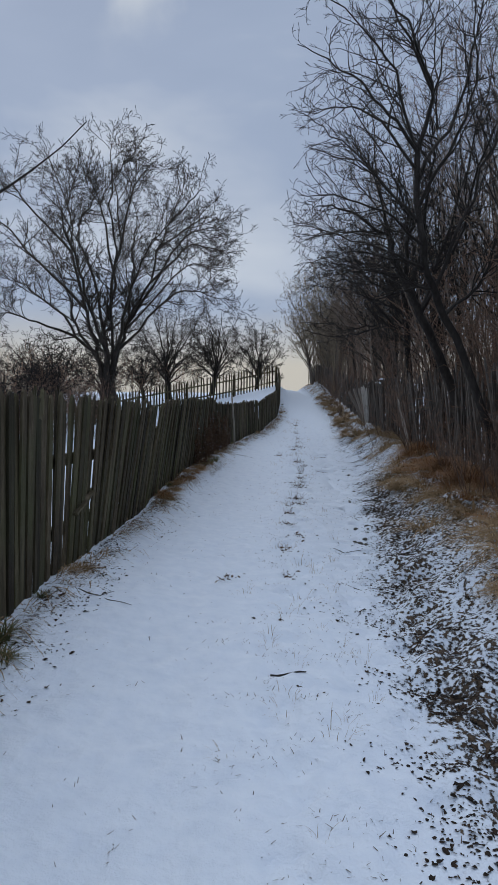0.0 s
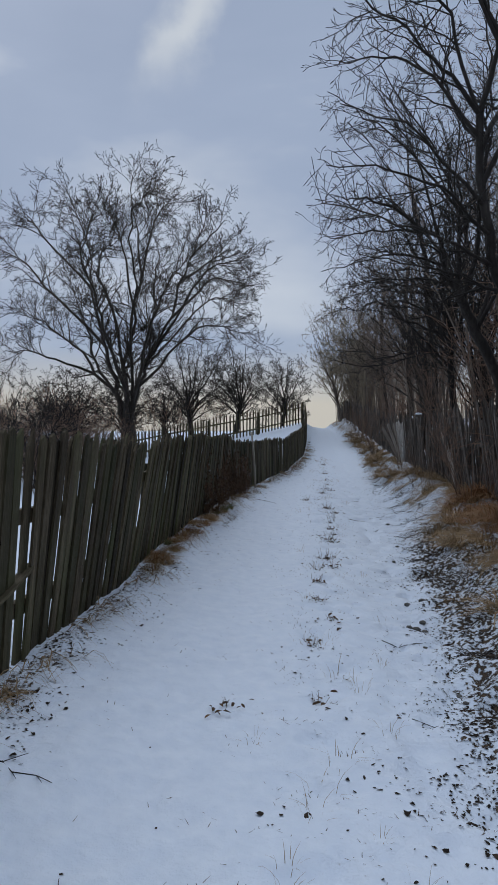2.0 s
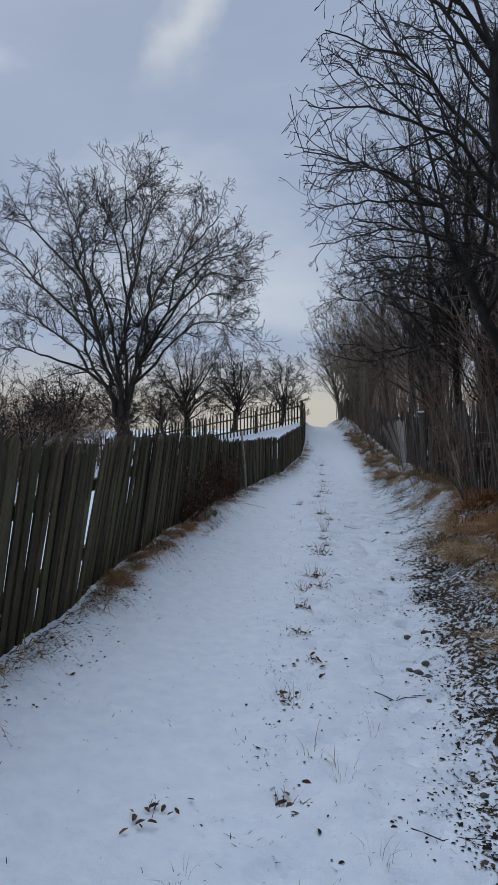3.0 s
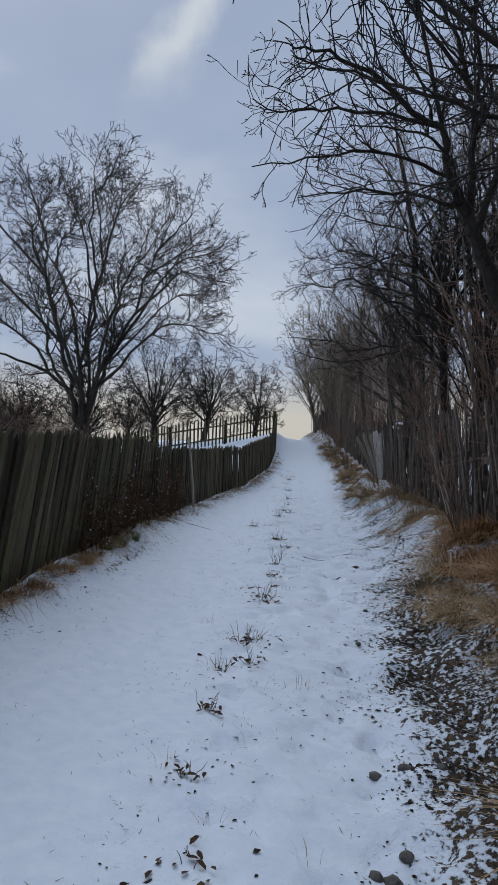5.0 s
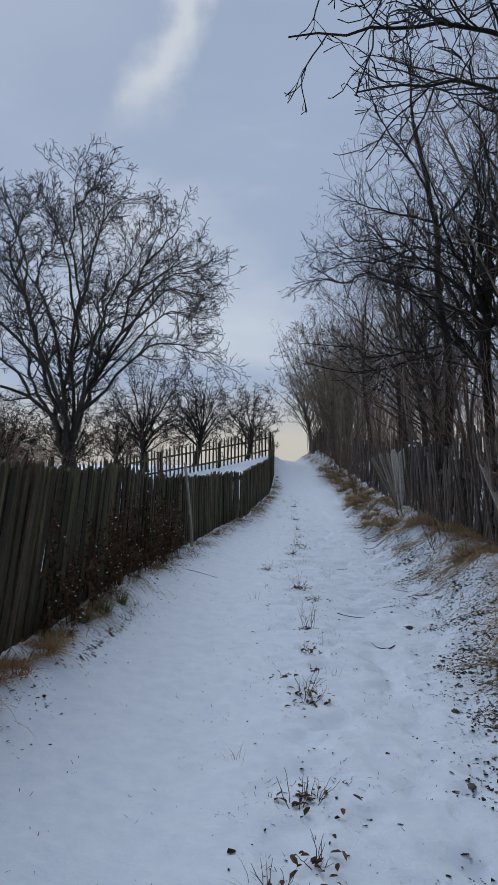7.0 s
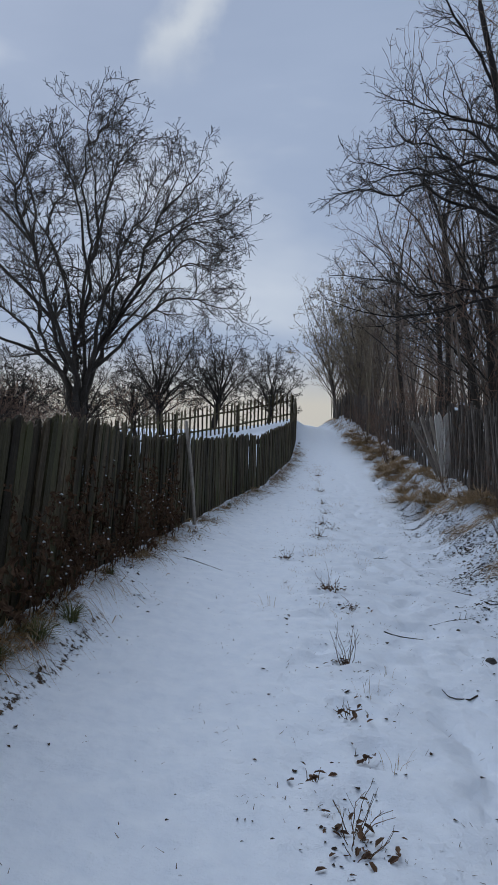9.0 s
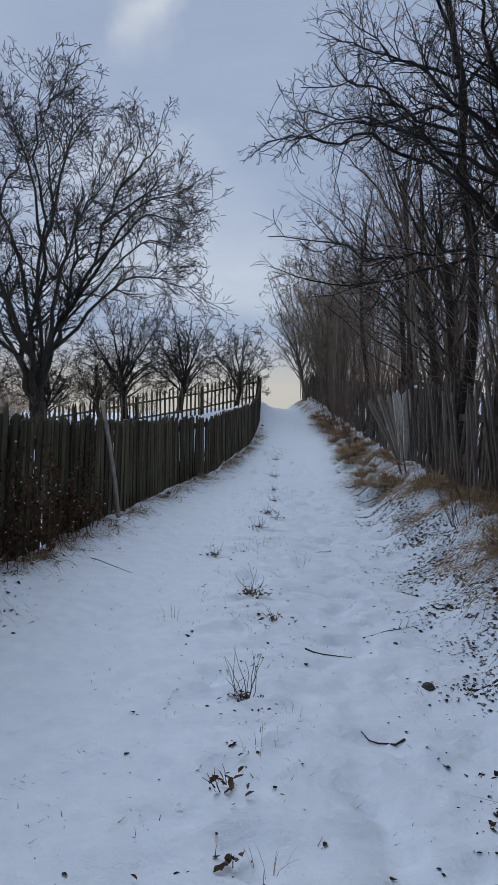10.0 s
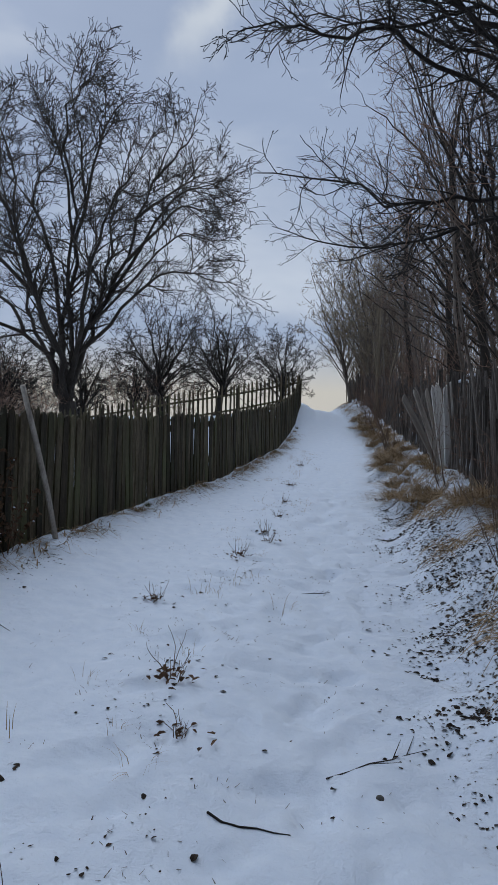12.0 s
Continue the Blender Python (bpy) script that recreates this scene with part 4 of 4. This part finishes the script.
def build_brambles():
    """Canes hung over the lane fence, with withered leaves and crumbs of snow on them."""
    rng = np.random.default_rng(19)
    crumb = bpy.data.materials.new("snow_crumb")
    crumb.use_nodes = True
    crumb.node_tree.nodes["Principled BSDF"].inputs["Base Color"].default_value = (0.82, 0.86, 0.92, 1)
    for k in range(11):
        y = 12.1 + 0.5 * k
        x = along(FENCE_LEFT, y) + 0.07
        base = empty("bramble", x, y, on_ground(x, y))
        tagged(base, "withered bramble with brown leaves and snow crumbs on the fence", "bramble", "brambles on the lane fence")
        lv, lf, sv, sf = [], [], [], []
        for j in range(9):
            q = wander(rng, (rng.uniform(-0.02, 0.06), rng.uniform(-0.25, 0.25), -0.02), (0.0, rng.normal(0, 0.45), 1), rng.uniform(0.6, 1.15), 0.004, 0.0015, 11, 0.22, -0.03)
            q[0][:, 0] = np.clip(q[0][:, 0], -0.01, 0.14)
            part("cane", tubes_mesh("cane", [q], WEED, 4), base)
            for p in q[0][2:]:
                for _ in range(4):
                    m = pose(*(p + rng.normal(0, 0.012, 3)), rng.uniform(-70, 70), rng.uniform(-70, 70), rng.uniform(0, 360))
                    r, n = rng.uniform(0.012, 0.028), len(lv)
                    lv += [m @ Vector((a * r, b * r, c * r)) for a, b, c in ((-1, 0, 0), (-0.2, -0.5, 0.3), (0.7, -0.35, 0.25), (1, 0, 0), (0.6, 0.4, 0.3), (-0.3, 0.55, 0.35))]
                    lf += [(n, n + 1, n + 2, n + 3), (n, n + 3, n + 4, n + 5)]
                if rng.random() < 0.2:
                    r, n = rng.uniform(0.006, 0.014), len(sv)
                    o = p + np.array((0.01, 0, 0.006))
                    sv += [o + np.array(d) * r for d in ((1, 0, 0), (0, 1.2, 0), (-1, 0, 0), (0, -1.2, 0), (0, 0, 0.7), (0, 0, -0.5))]
                    sf += [(n, n + 1, n + 4), (n + 1, n + 2, n + 4), (n + 2, n + 3, n + 4), (n + 3, n, n + 4), (n + 1, n, n + 5), (n + 2, n + 1, n + 5), (n + 3, n + 2, n + 5), (n, n + 3, n + 5)]
        tagged(part("leaves", mesh_of("leaves", lv, lf, WEED, False), base, "withered brown leaves"), kind="stuff")
        tagged(part("snow_crumbs", mesh_of("snow_crumbs", sv, sf, crumb), base, "white snow crumbs"), kind="stuff")


build_brambles()


# ---- litter, grass, sticks, stones ----


def leaf_cloud(name, count, place, size, mat, label, seed):
    """Many curled dead leaves lying about: place(rng) gives x, y."""
    rng = random.Random(seed)
    vs, fs = [], []
    while count > 0:
        x, y = place(rng)
        if lump(x, y, 2.3, 5.0) + 0.5 * lump(x, y, 7.0, 9.0) < rng.uniform(-0.25, 0.5):
            continue
        count -= 1
        z = on_ground(x, y)
        s = size * min(2.3, rng.lognormvariate(-0.1, 0.4))
        m = Matrix.Translation((x, y, z + 0.003)) @ Euler((rng.uniform(-0.25, 0.25), rng.uniform(-0.25, 0.25), rng.uniform(0, 6.3))).to_matrix().to_4x4()
        n, k = len(vs), 7
        w, c, twist = rng.uniform(0.35, 0.8), rng.uniform(0.05, 0.5), rng.uniform(-0.3, 0.3)
        vs.append(m @ Vector((0, 0, s * 0.05)))
        for q in range(k):
            a, r = q * 2 * math.pi / k, rng.uniform(0.55, 1.15)
            px, py = r * math.cos(a), r * w * math.sin(a)
            vs.append(m @ Vector((px * s, py * s, (c * py * py / (w * w) + twist * px * py) * s)))
        fs += [(n, n + 1 + q, n + 1 + (q + 1) % k) for q in range(k)]
    ob = new(name, mesh_of(name, vs, fs, mat, False))
    return tagged(ob, label, "leaves", kind="stuff")


def blades(rng, count, spread, tall, droop, width=0.006):
    """Vertices and faces of arching blades from one root."""
    vs, fs = [], []
    for _ in range(count):
        a, r = rng.uniform(0, 6.283), spread * math.sqrt(rng.random()) * 0.5
        b = a + rng.uniform(-0.7, 0.7)
        h, d, w = tall * rng.uniform(0.45, 1.1), droop * rng.uniform(0.3, 1.3), width * rng.uniform(0.6, 1.2)
        sx, sy = -math.sin(b) * w, math.cos(b) * w
        n = len(vs)
        for t, f in ((0, 1.0), (0.4, 0.9), (0.75, 0.6), (1.0, 0.1)):
            o = d * t * t
            x, y, z = math.cos(a) * r + math.cos(b) * o, math.sin(a) * r + math.sin(b) * o, h * (t - 0.55 * t * t * min(1.6, d / h))
            vs += [(x - sx * f, y - sy * f, z), (x + sx * f, y + sy * f, z)]
        fs += [(n + 2 * k, n + 2 * k + 1, n + 2 * k + 3, n + 2 * k + 2) for k in range(3)]
    return vs, fs


def build_litter():
    def gutter(r):
        y = 1.5 + 22 * r.random() ** 1.2
        return along(EDGE_RIGHT, y) + r.gauss(0.42, 0.24), y

    def bank(r):
        y = 3 + 24 * r.random()
        a, b = along(EDGE_RIGHT, y), along(FENCE_RIGHT, y)
        return a + (b - a) * r.uniform(0.1, 1.0), y

    def foot(r):
        y = 1.5 + 26 * r.random()
        return along(FENCE_LEFT, y) + 0.06 + abs(r.gauss(0, 0.2)), y

    def strip(r):
        y = 4.5 + 25 * r.random()
        return along(STRIP, y) + r.gauss(0, 0.2), y

    def lane(r):
        y = 1.5 + 28 * r.random()
        a, b = along(FENCE_LEFT, y) + 0.4, along(EDGE_RIGHT, y)
        return r.uniform(a, b), y
    leaf_cloud("gutter_leaves", 15000, gutter, 0.0100, LEAF, "dark dead leaves frozen into the snowy gutter", 61)
    leaf_cloud("bank_leaves", 9000, bank, 0.0145, LEAF, "brown dead leaves scattered on the snowy bank", 62)
    leaf_cloud("fence_foot_leaves", 4200, foot, 0.0105, LEAF, "brown dead leaves along the foot of the fence", 63)
    leaf_cloud("strip_leaves", 800, strip, 0.0098, LEAF, "dark dead leaves on the lane's middle strip", 64)
    leaf_cloud("lane_leaves", 150, lane, 0.0075, LEAF, "few dark dead leaves strewn over the snowy lane", 65)


build_litter()


def build_grass():
    rng = random.Random(71)
    made, loose = {}, {}
    kinds = {"straw": (STRAW, 150, 0.30, 0.24, 0.36, "tussock of dry straw-coloured grass on the bank"), "fern": (FERN, 160, 0.34, 0.25, 0.30, "clump of rusty brown bracken on the bank"),
             "green": (GREEN, 100, 0.12, 0.18, 0.16, "small tussock of dull green winter grass in snow"), "sparse": (STRAW, 9, 0.14, 0.13, 0.08, "few thin dry grass stalks in the snow")}

    def tuft(kind, x, y, s):
        mat, count, spread, tall, droop, label = kinds[kind]
        keep = made.setdefault(kind, [])
        if len(keep) < 4:
            v, f = blades(rng, count, spread, tall, droop, 0.0014 if kind == "sparse" else 0.0046)
            me = mesh_of("grass_tuft", v, f, mat, False)
            keep.append(me)
        me = rng.choice(keep)
        m = pose(x, y, on_ground(x, y) - 0.01, 0, 0, rng.uniform(0, 360)) @ Matrix.Diagonal((s, s, s * rng.uniform(0.8, 1.15), 1))
        if kind == "sparse" or y > 15:
            vs, fs = loose.setdefault(mat.name, ([], []))
            n = len(vs)
            vs += [m @ v.co for v in me.vertices]
            fs += [tuple(n + i for i in p.vertices) for p in me.polygons]
            return
        ob = new("grass_tuft", me)
        ob.matrix_basis = m
        tagged(ob, label, "grass", kind + " tufts")
    for k in range(230):
        y = 4.5 + 34 * rng.random() ** 1.25
        a, b = along(EDGE_RIGHT, y), along(FENCE_RIGHT, y)
        u = (0.25 if not 12.5 < y < 20 else 0.6) + 0.4 * rng.random() + 0.35 * rng.random()
        tuft("fern" if u > 0.65 and 8 < y < 14 and rng.random() < 0.7 else "straw", a + (b - a) * min(u, 1.02), y, rng.uniform(0.6, 1.4))
    for k in range(50):
        y = 2.5 + 32 * rng.random()
        tuft(rng.choice(("straw", "straw", "green", "straw")), along(FENCE_LEFT, y) + rng.uniform(0.02, 0.16), y, rng.uniform(0.25, 0.6))
    for k in range(44):
        y = 8.4 + 4.6 * rng.random()
        tuft(rng.choice(("straw", "straw", "fern")), along(FENCE_LEFT, y) + rng.uniform(0.04, 0.24), y, rng.uniform(0.28, 0.55))
    for k in range(30):
        y = 7.0 + 6.5 * rng.random()
        a, b = along(EDGE_RIGHT, y), along(FENCE_RIGHT, y)
        tuft("fern", a + (b - a) * rng.uniform(0.7, 0.98), y, rng.uniform(0.9, 1.6))
    for k in range(100):
        y = 2.0 + 27 * rng.random()
        tuft("sparse", along(STRIP, y) + rng.gauss(0, 0.22), y, rng.uniform(0.6, 1.2))
    for x, y, s in ((-1.42, 3.75, 0.9), (-1.3, 3.5, 0.7), (-0.82, 12.9, 0.9), (-0.75, 13.3, 0.8), (-0.9, 12.5, 0.7)):
        tuft("green", x, y, s)
    for mat in (STRAW, FERN, GREEN):
        if mat.name in loose:
            tagged(new(mat.name, mesh_of(mat.name, *loose[mat.name], mat, False)), "thin dead grass and tussocks standing in the snow", "grass", kind="stuff")


build_grass()


def build_matted_grass():
    """Long dead grass combed down over the bank, and along the foot of the lane fence."""
    rng = random.Random(88)
    vs, fs = [], []
    count = 9000
    while count > 0:
        if rng.random() < 0.8:
            y = 3.5 + 49 * rng.random() ** 1.3
            a, b = along(EDGE_RIGHT, y), along(FENCE_RIGHT, y)
            x, heading = a + (b - a) * (0.42 + 0.62 * rng.random()), math.pi + rng.gauss(0, 0.8)
        else:
            y = 3 + 30 * rng.random()
            x, heading = along(FENCE_LEFT, y) + 0.04 + abs(rng.gauss(0, 0.12)), rng.gauss(0, 1.0)
        if lump(x, y, 1.6, 2.0) + 0.5 * lump(x, y, 5.0, 4.0) < rng.uniform(-0.3, 0.3):
            continue
        count -= 1
        z0, length, w = on_ground(x, y), rng.uniform(0.10, 0.30), rng.uniform(0.0022, 0.0045)
        lift, n = rng.uniform(0.02, 0.09), len(vs)
        c, q = math.cos(heading), math.sin(heading)
        for t, f in ((0, 1.0), (0.35, 0.9), (0.7, 0.7), (1.0, 0.15)):
            px, py = x + c * length * t, y + q * length * t
            pz = max(z0 - 0.01 + (on_ground(px, py) - z0) * t + lift * math.sin(math.pi * min(1, t * 0.9 + 0.05)), on_ground(px, py) - 0.005)
            vs += [(px - q * w * f, py + c * w * f, pz), (px + q * w * f, py - c * w * f, pz + 0.002)]
        fs += [(n + 2 * k, n + 2 * k + 1, n + 2 * k + 3, n + 2 * k + 2) for k in range(3)]
    ob = new("matted_grass", mesh_of("matted_grass", vs, fs, STRAW, False))
    tagged(ob, "long dead grass matted over the snowy bank", "grass", kind="stuff")


build_matted_grass()


def build_stubble():
    """Short grass tips that poke through the thin snow of the lane."""
    rng = random.Random(93)
    vs, fs = [], []
    count = 3200
    while count > 0:
        y = 1.6 + 20 * rng.random() ** 1.2
        a, b = along(FENCE_LEFT, y) + 0.3, along(EDGE_RIGHT, y) + 0.2
        x = along(STRIP, y) + rng.gauss(0, 0.35) if rng.random() < 0.6 else rng.uniform(a, b)
        if not a < x < b or lump(x, y, 3.1, 21.0) + 0.5 * lump(x, y, 9.0, 4.0) < rng.uniform(0.0, 0.45):
            continue
        count -= 1
        z, h, way, w = on_ground(x, y), rng.uniform(0.002, 0.013), rng.uniform(0, 6.283), rng.uniform(0.001, 0.0026)
        c, q, d, n = math.cos(way), math.sin(way), rng.uniform(0.008, 0.04), len(vs)
        vs += [(x - q * w, y + c * w, z - 0.004), (x + q * w, y - c * w, z - 0.004), (x + c * d - q * w * 0.4, y + q * d + c * w * 0.4, z + h), (x + c * d + q * w * 0.4, y + q * d - c * w * 0.4, z + h)]
        fs.append((n, n + 1, n + 3, n + 2))
    tagged(new("stubble", mesh_of("stubble", vs, fs, WEED, False)), "short dead grass tips poking through the snow", "grass", kind="stuff")


build_stubble()


def stick(x, y, length, turn, radius, seed, fork=False):
    """A fallen twig lying on the snow, bent, sometimes forked."""
    rng = np.random.default_rng(seed)
    z = on_ground(x, y)
    base = empty("fallen_twig", x, y, z)
    tagged(base, "dark fallen twig lying on the snow", "twig", "fallen twigs")
    c, q = math.cos(radians(turn)), math.sin(radians(turn))
    pts, bend = [], rng.uniform(-0.25, 0.25)
    for k in range(6):
        t = k / 5 - 0.5
        px, py = t * length, bend * length * (t * t - 0.2) + rng.normal(0, 0.035) * length
        wx, wy = px * c - py * q, px * q + py * c
        pts.append((wx, wy, on_ground(x + wx, y + wy) - z + radius * 0.7))
    part("shoot", tubes_mesh("shoot", [(pts, np.linspace(radius, radius * 0.4, 6))], BARK, 5), base)
    if fork:
        for k in (2, 3, 4):
            a = radians(turn) + rng.choice((-0.7, 0.7))
            p = pts[k]
            side = [(p[0] + math.cos(a) * d, p[1] + math.sin(a) * d, p[2] + 0.02 * d / 0.1) for d in (0, length * 0.12, length * 0.25)]
            part("shoot", tubes_mesh("shoot", [(side, [radius * 0.6, radius * 0.5, radius * 0.3])], BARK, 4), base)


def weed(x, y, tall, count, seed):
    """A dead weed: thin upright stalks over a few dark curled leaves."""
    rng = np.random.default_rng(seed)
    base = empty("dry_weed", x, y, on_ground(x, y))
    tagged(base, "dead weed with thin stalks and curled brown leaves", "weed", "weeds of the middle strip")
    for k in range(count):
        a = rng.uniform(0, 6.283)
        b = wander(rng, (0.03 * math.cos(a), 0.03 * math.sin(a), -0.005), (0.45 * math.cos(a), 0.45 * math.sin(a), 1), tall * rng.uniform(0.5, 1.1), 0.0021, 0.0009, 6, 0.16, 0.02)
        part("stalk", tubes_mesh("stalk", [b], WEED, 4), base)
        if k % 3 == 0:
            t = wander(rng, b[0][3], (math.cos(a + 1), math.sin(a + 1), 1.2), tall * 0.3, 0.0013, 0.0007, 3, 0.1, 0.02)
            part("stalk", tubes_mesh("stalk", [t], WEED, 3), base)
    for k in range(count * 2 + 5):
        a, r0 = rng.uniform(0, 6.283), abs(rng.normal(0, 0.09))
        s = rng.uniform(0.010, 0.026)
        m = pose(r0 * math.cos(a), r0 * math.sin(a), 0.012, rng.uniform(-30, 30), rng.uniform(-30, 30), rng.uniform(0, 360))
        vs = [m @ Vector((px * s, py * s, pz * s)) for px, py, pz in ((-1, 0, 0), (-0.2, -0.45, 0.35), (0.75, -0.3, 0.3), (1, 0, 0.1), (0.6, 0.35, 0.3), (-0.3, 0.5, 0.35))]
        part("leaf", mesh_of("leaf", vs, [(0, 1, 2, 3), (0, 3, 4, 5)], WEED, False), base)


def stone(x, y, r, seed):
    rng = random.Random(seed)
    bm = bmesh.new()
    bmesh.ops.create_icosphere(bm, subdivisions=2, radius=r)
    for v in bm.verts:
        v.co *= 1 + 0.35 * noise.noise(v.co / r * 1.3 + Vector((seed, 0, 0)))
        v.co.z *= 0.55
    me = bpy.data.meshes.new("stone")
    bm.to_mesh(me)
    bm.free()
    me.materials.append(STONE)
    ob = new("stone", me)
    ob.matrix_basis = pose(x, y, on_ground(x, y) + r * 0.15, 0, 0, rng.uniform(0, 360))
    tagged(ob, "small rough grey stone half sunk in snow", "stone", "stones of the lane")


for k, (x, y, length, turn, radius, fork) in enumerate(((0.2, 3.72, 0.2, -4, 0.009, False), (1.42, 14.22, 0.28, -8, 0.005, False), (1.9, 14.7, 0.5, 28, 0.0035, True), (-1.05, 4.75, 0.42, -20, 0.004, True), (0.95, 5.7, 0.3, -6, 0.003, True),
                                                        (1.0, 7.2, 0.3, 14, 0.004, True), (-0.2, 15.8, 0.5, -35, 0.004, False), (1.55, 13.2, 0.2, 160, 0.006, False), (1.7, 17.2, 0.22, 12, 0.004, True))):
    stick(x, y, length, turn, radius, 200 + k, fork)
TALL_WEEDS = ((0.92, 13.45, 0.26, 11), (1.1, 14.72, 0.12, 9), (0.62, 16.5, 0.14, 8), (0.75, 11.6, 0.2, 8), (0.6, 10.2, 0.16, 7), (1.05, 18.0, 0.16, 9), (1.2, 19.3, 0.16, 8), (0.95, 15.3, 0.22, 6), (0.85, 12.6, 0.12, 6), (1.35, 21.5, 0.14, 8))
LOW_WEEDS = ((0.3, 5.8, 0.08, 5), (-0.23, 5.65, 0.05, 4), (0.68, 10.25, 0.16, 7), (0.65, 9.76, 0.12, 7), (0.48, 9.58, 0.14, 5), (0.64, 11.98, 0.06, 6), (0.86, 12.2, 0.05, 4), (0.77, 11.52, 0.15, 7), (1.26, 18.72, 0.14, 8), (0.99, 15.19, 0.12, 7), (0.45, 8.9, 0.1, 7), (0.42, 8.2, 0.08, 6), (0.5, 7.6, 0.06, 5), (0.3, 7.0, 0.08, 5), (1.3, 20.4, 0.12, 8), (1.42, 23.0, 0.12, 9), (1.55, 26.0, 0.12, 9))
for k, (x, y, tall, count) in enumerate(TALL_WEEDS + LOW_WEEDS):
    weed(x, y, tall, count, 300 + k)
rng_stone = random.Random(9)
stone(1.9, 13.74, 0.035, 1)
for k, (x, y) in enumerate(((1.15, 7.7), (1.28, 7.81), (1.21, 7.69), (1.26, 7.61), (1.27, 8.45), (1.41, 8.47))):
    stone(x, y, 0.026 + 0.004 * (k % 3), 40 + k)
for k in range(14):
    y = 6 + 12 * rng_stone.random()
    stone(along(EDGE_RIGHT, y) + rng_stone.gauss(0.15, 0.2), y, rng_stone.uniform(0.012, 0.028), k + 2)


def plank(name, a, b, w, th, mat, label, category):
    """A board with its two ends given, lying on edge along the old fence."""
    base = empty(name, *a)
    tagged(base, label, category)
    d = Vector(b) - Vector(a)
    part("board", board(w, th, d.length, "slant", random.Random(4), mat, 0.02, 5), base, m=d.to_track_quat("Z", "Y").to_matrix().to_4x4())


def snowy_post(x, y, h):
    """A squat post with a cap of snow."""
    base = empty("snow_capped_post", x, y, on_ground(x, y) - 0.05)
    tagged(base, "squat dark wooden post with a thick cap of snow", "post")
    part("post", round_post(h, 0.10, GREY_PALE), base)
    bm = bmesh.new()
    bmesh.ops.create_icosphere(bm, subdivisions=3, radius=0.115)
    for v in bm.verts:
        v.co *= 1 + 0.2 * noise.noise(v.co * 9)
        v.co.z = max(v.co.z * 0.45, -0.01) + h
    me = bpy.data.meshes.new("snow_cap")
    bm.to_mesh(me)
    bm.free()
    me.polygons.foreach_set("use_smooth", [True] * len(me.polygons))
    me.materials.append(SNOW)
    part("snow_cap", me, base, "soft white snow")


plank("loose_board", (-1.46, 5.52, 0.40), (-1.44, 6.07, 0.49), 0.075, 0.02, PALE, "short broken dark board slipped aslant on the lane fence", "board")
plank("leaning_plank", (3.22, 14.3, on_ground(3.22, 14.3)), (3.30, 16.0, on_ground(3.3, 16.0) + 1.12), 0.08, 0.022, SILVER, "light grey plank leaning aslant on the old fence", "plank")
for x, y, h in ((3.66, 18.0, 1.2), (4.15, 23.4, 1.25), (4.4, 23.9, 1.35), (4.75, 22.8, 1.3)):
    snowy_post(x, y, h)
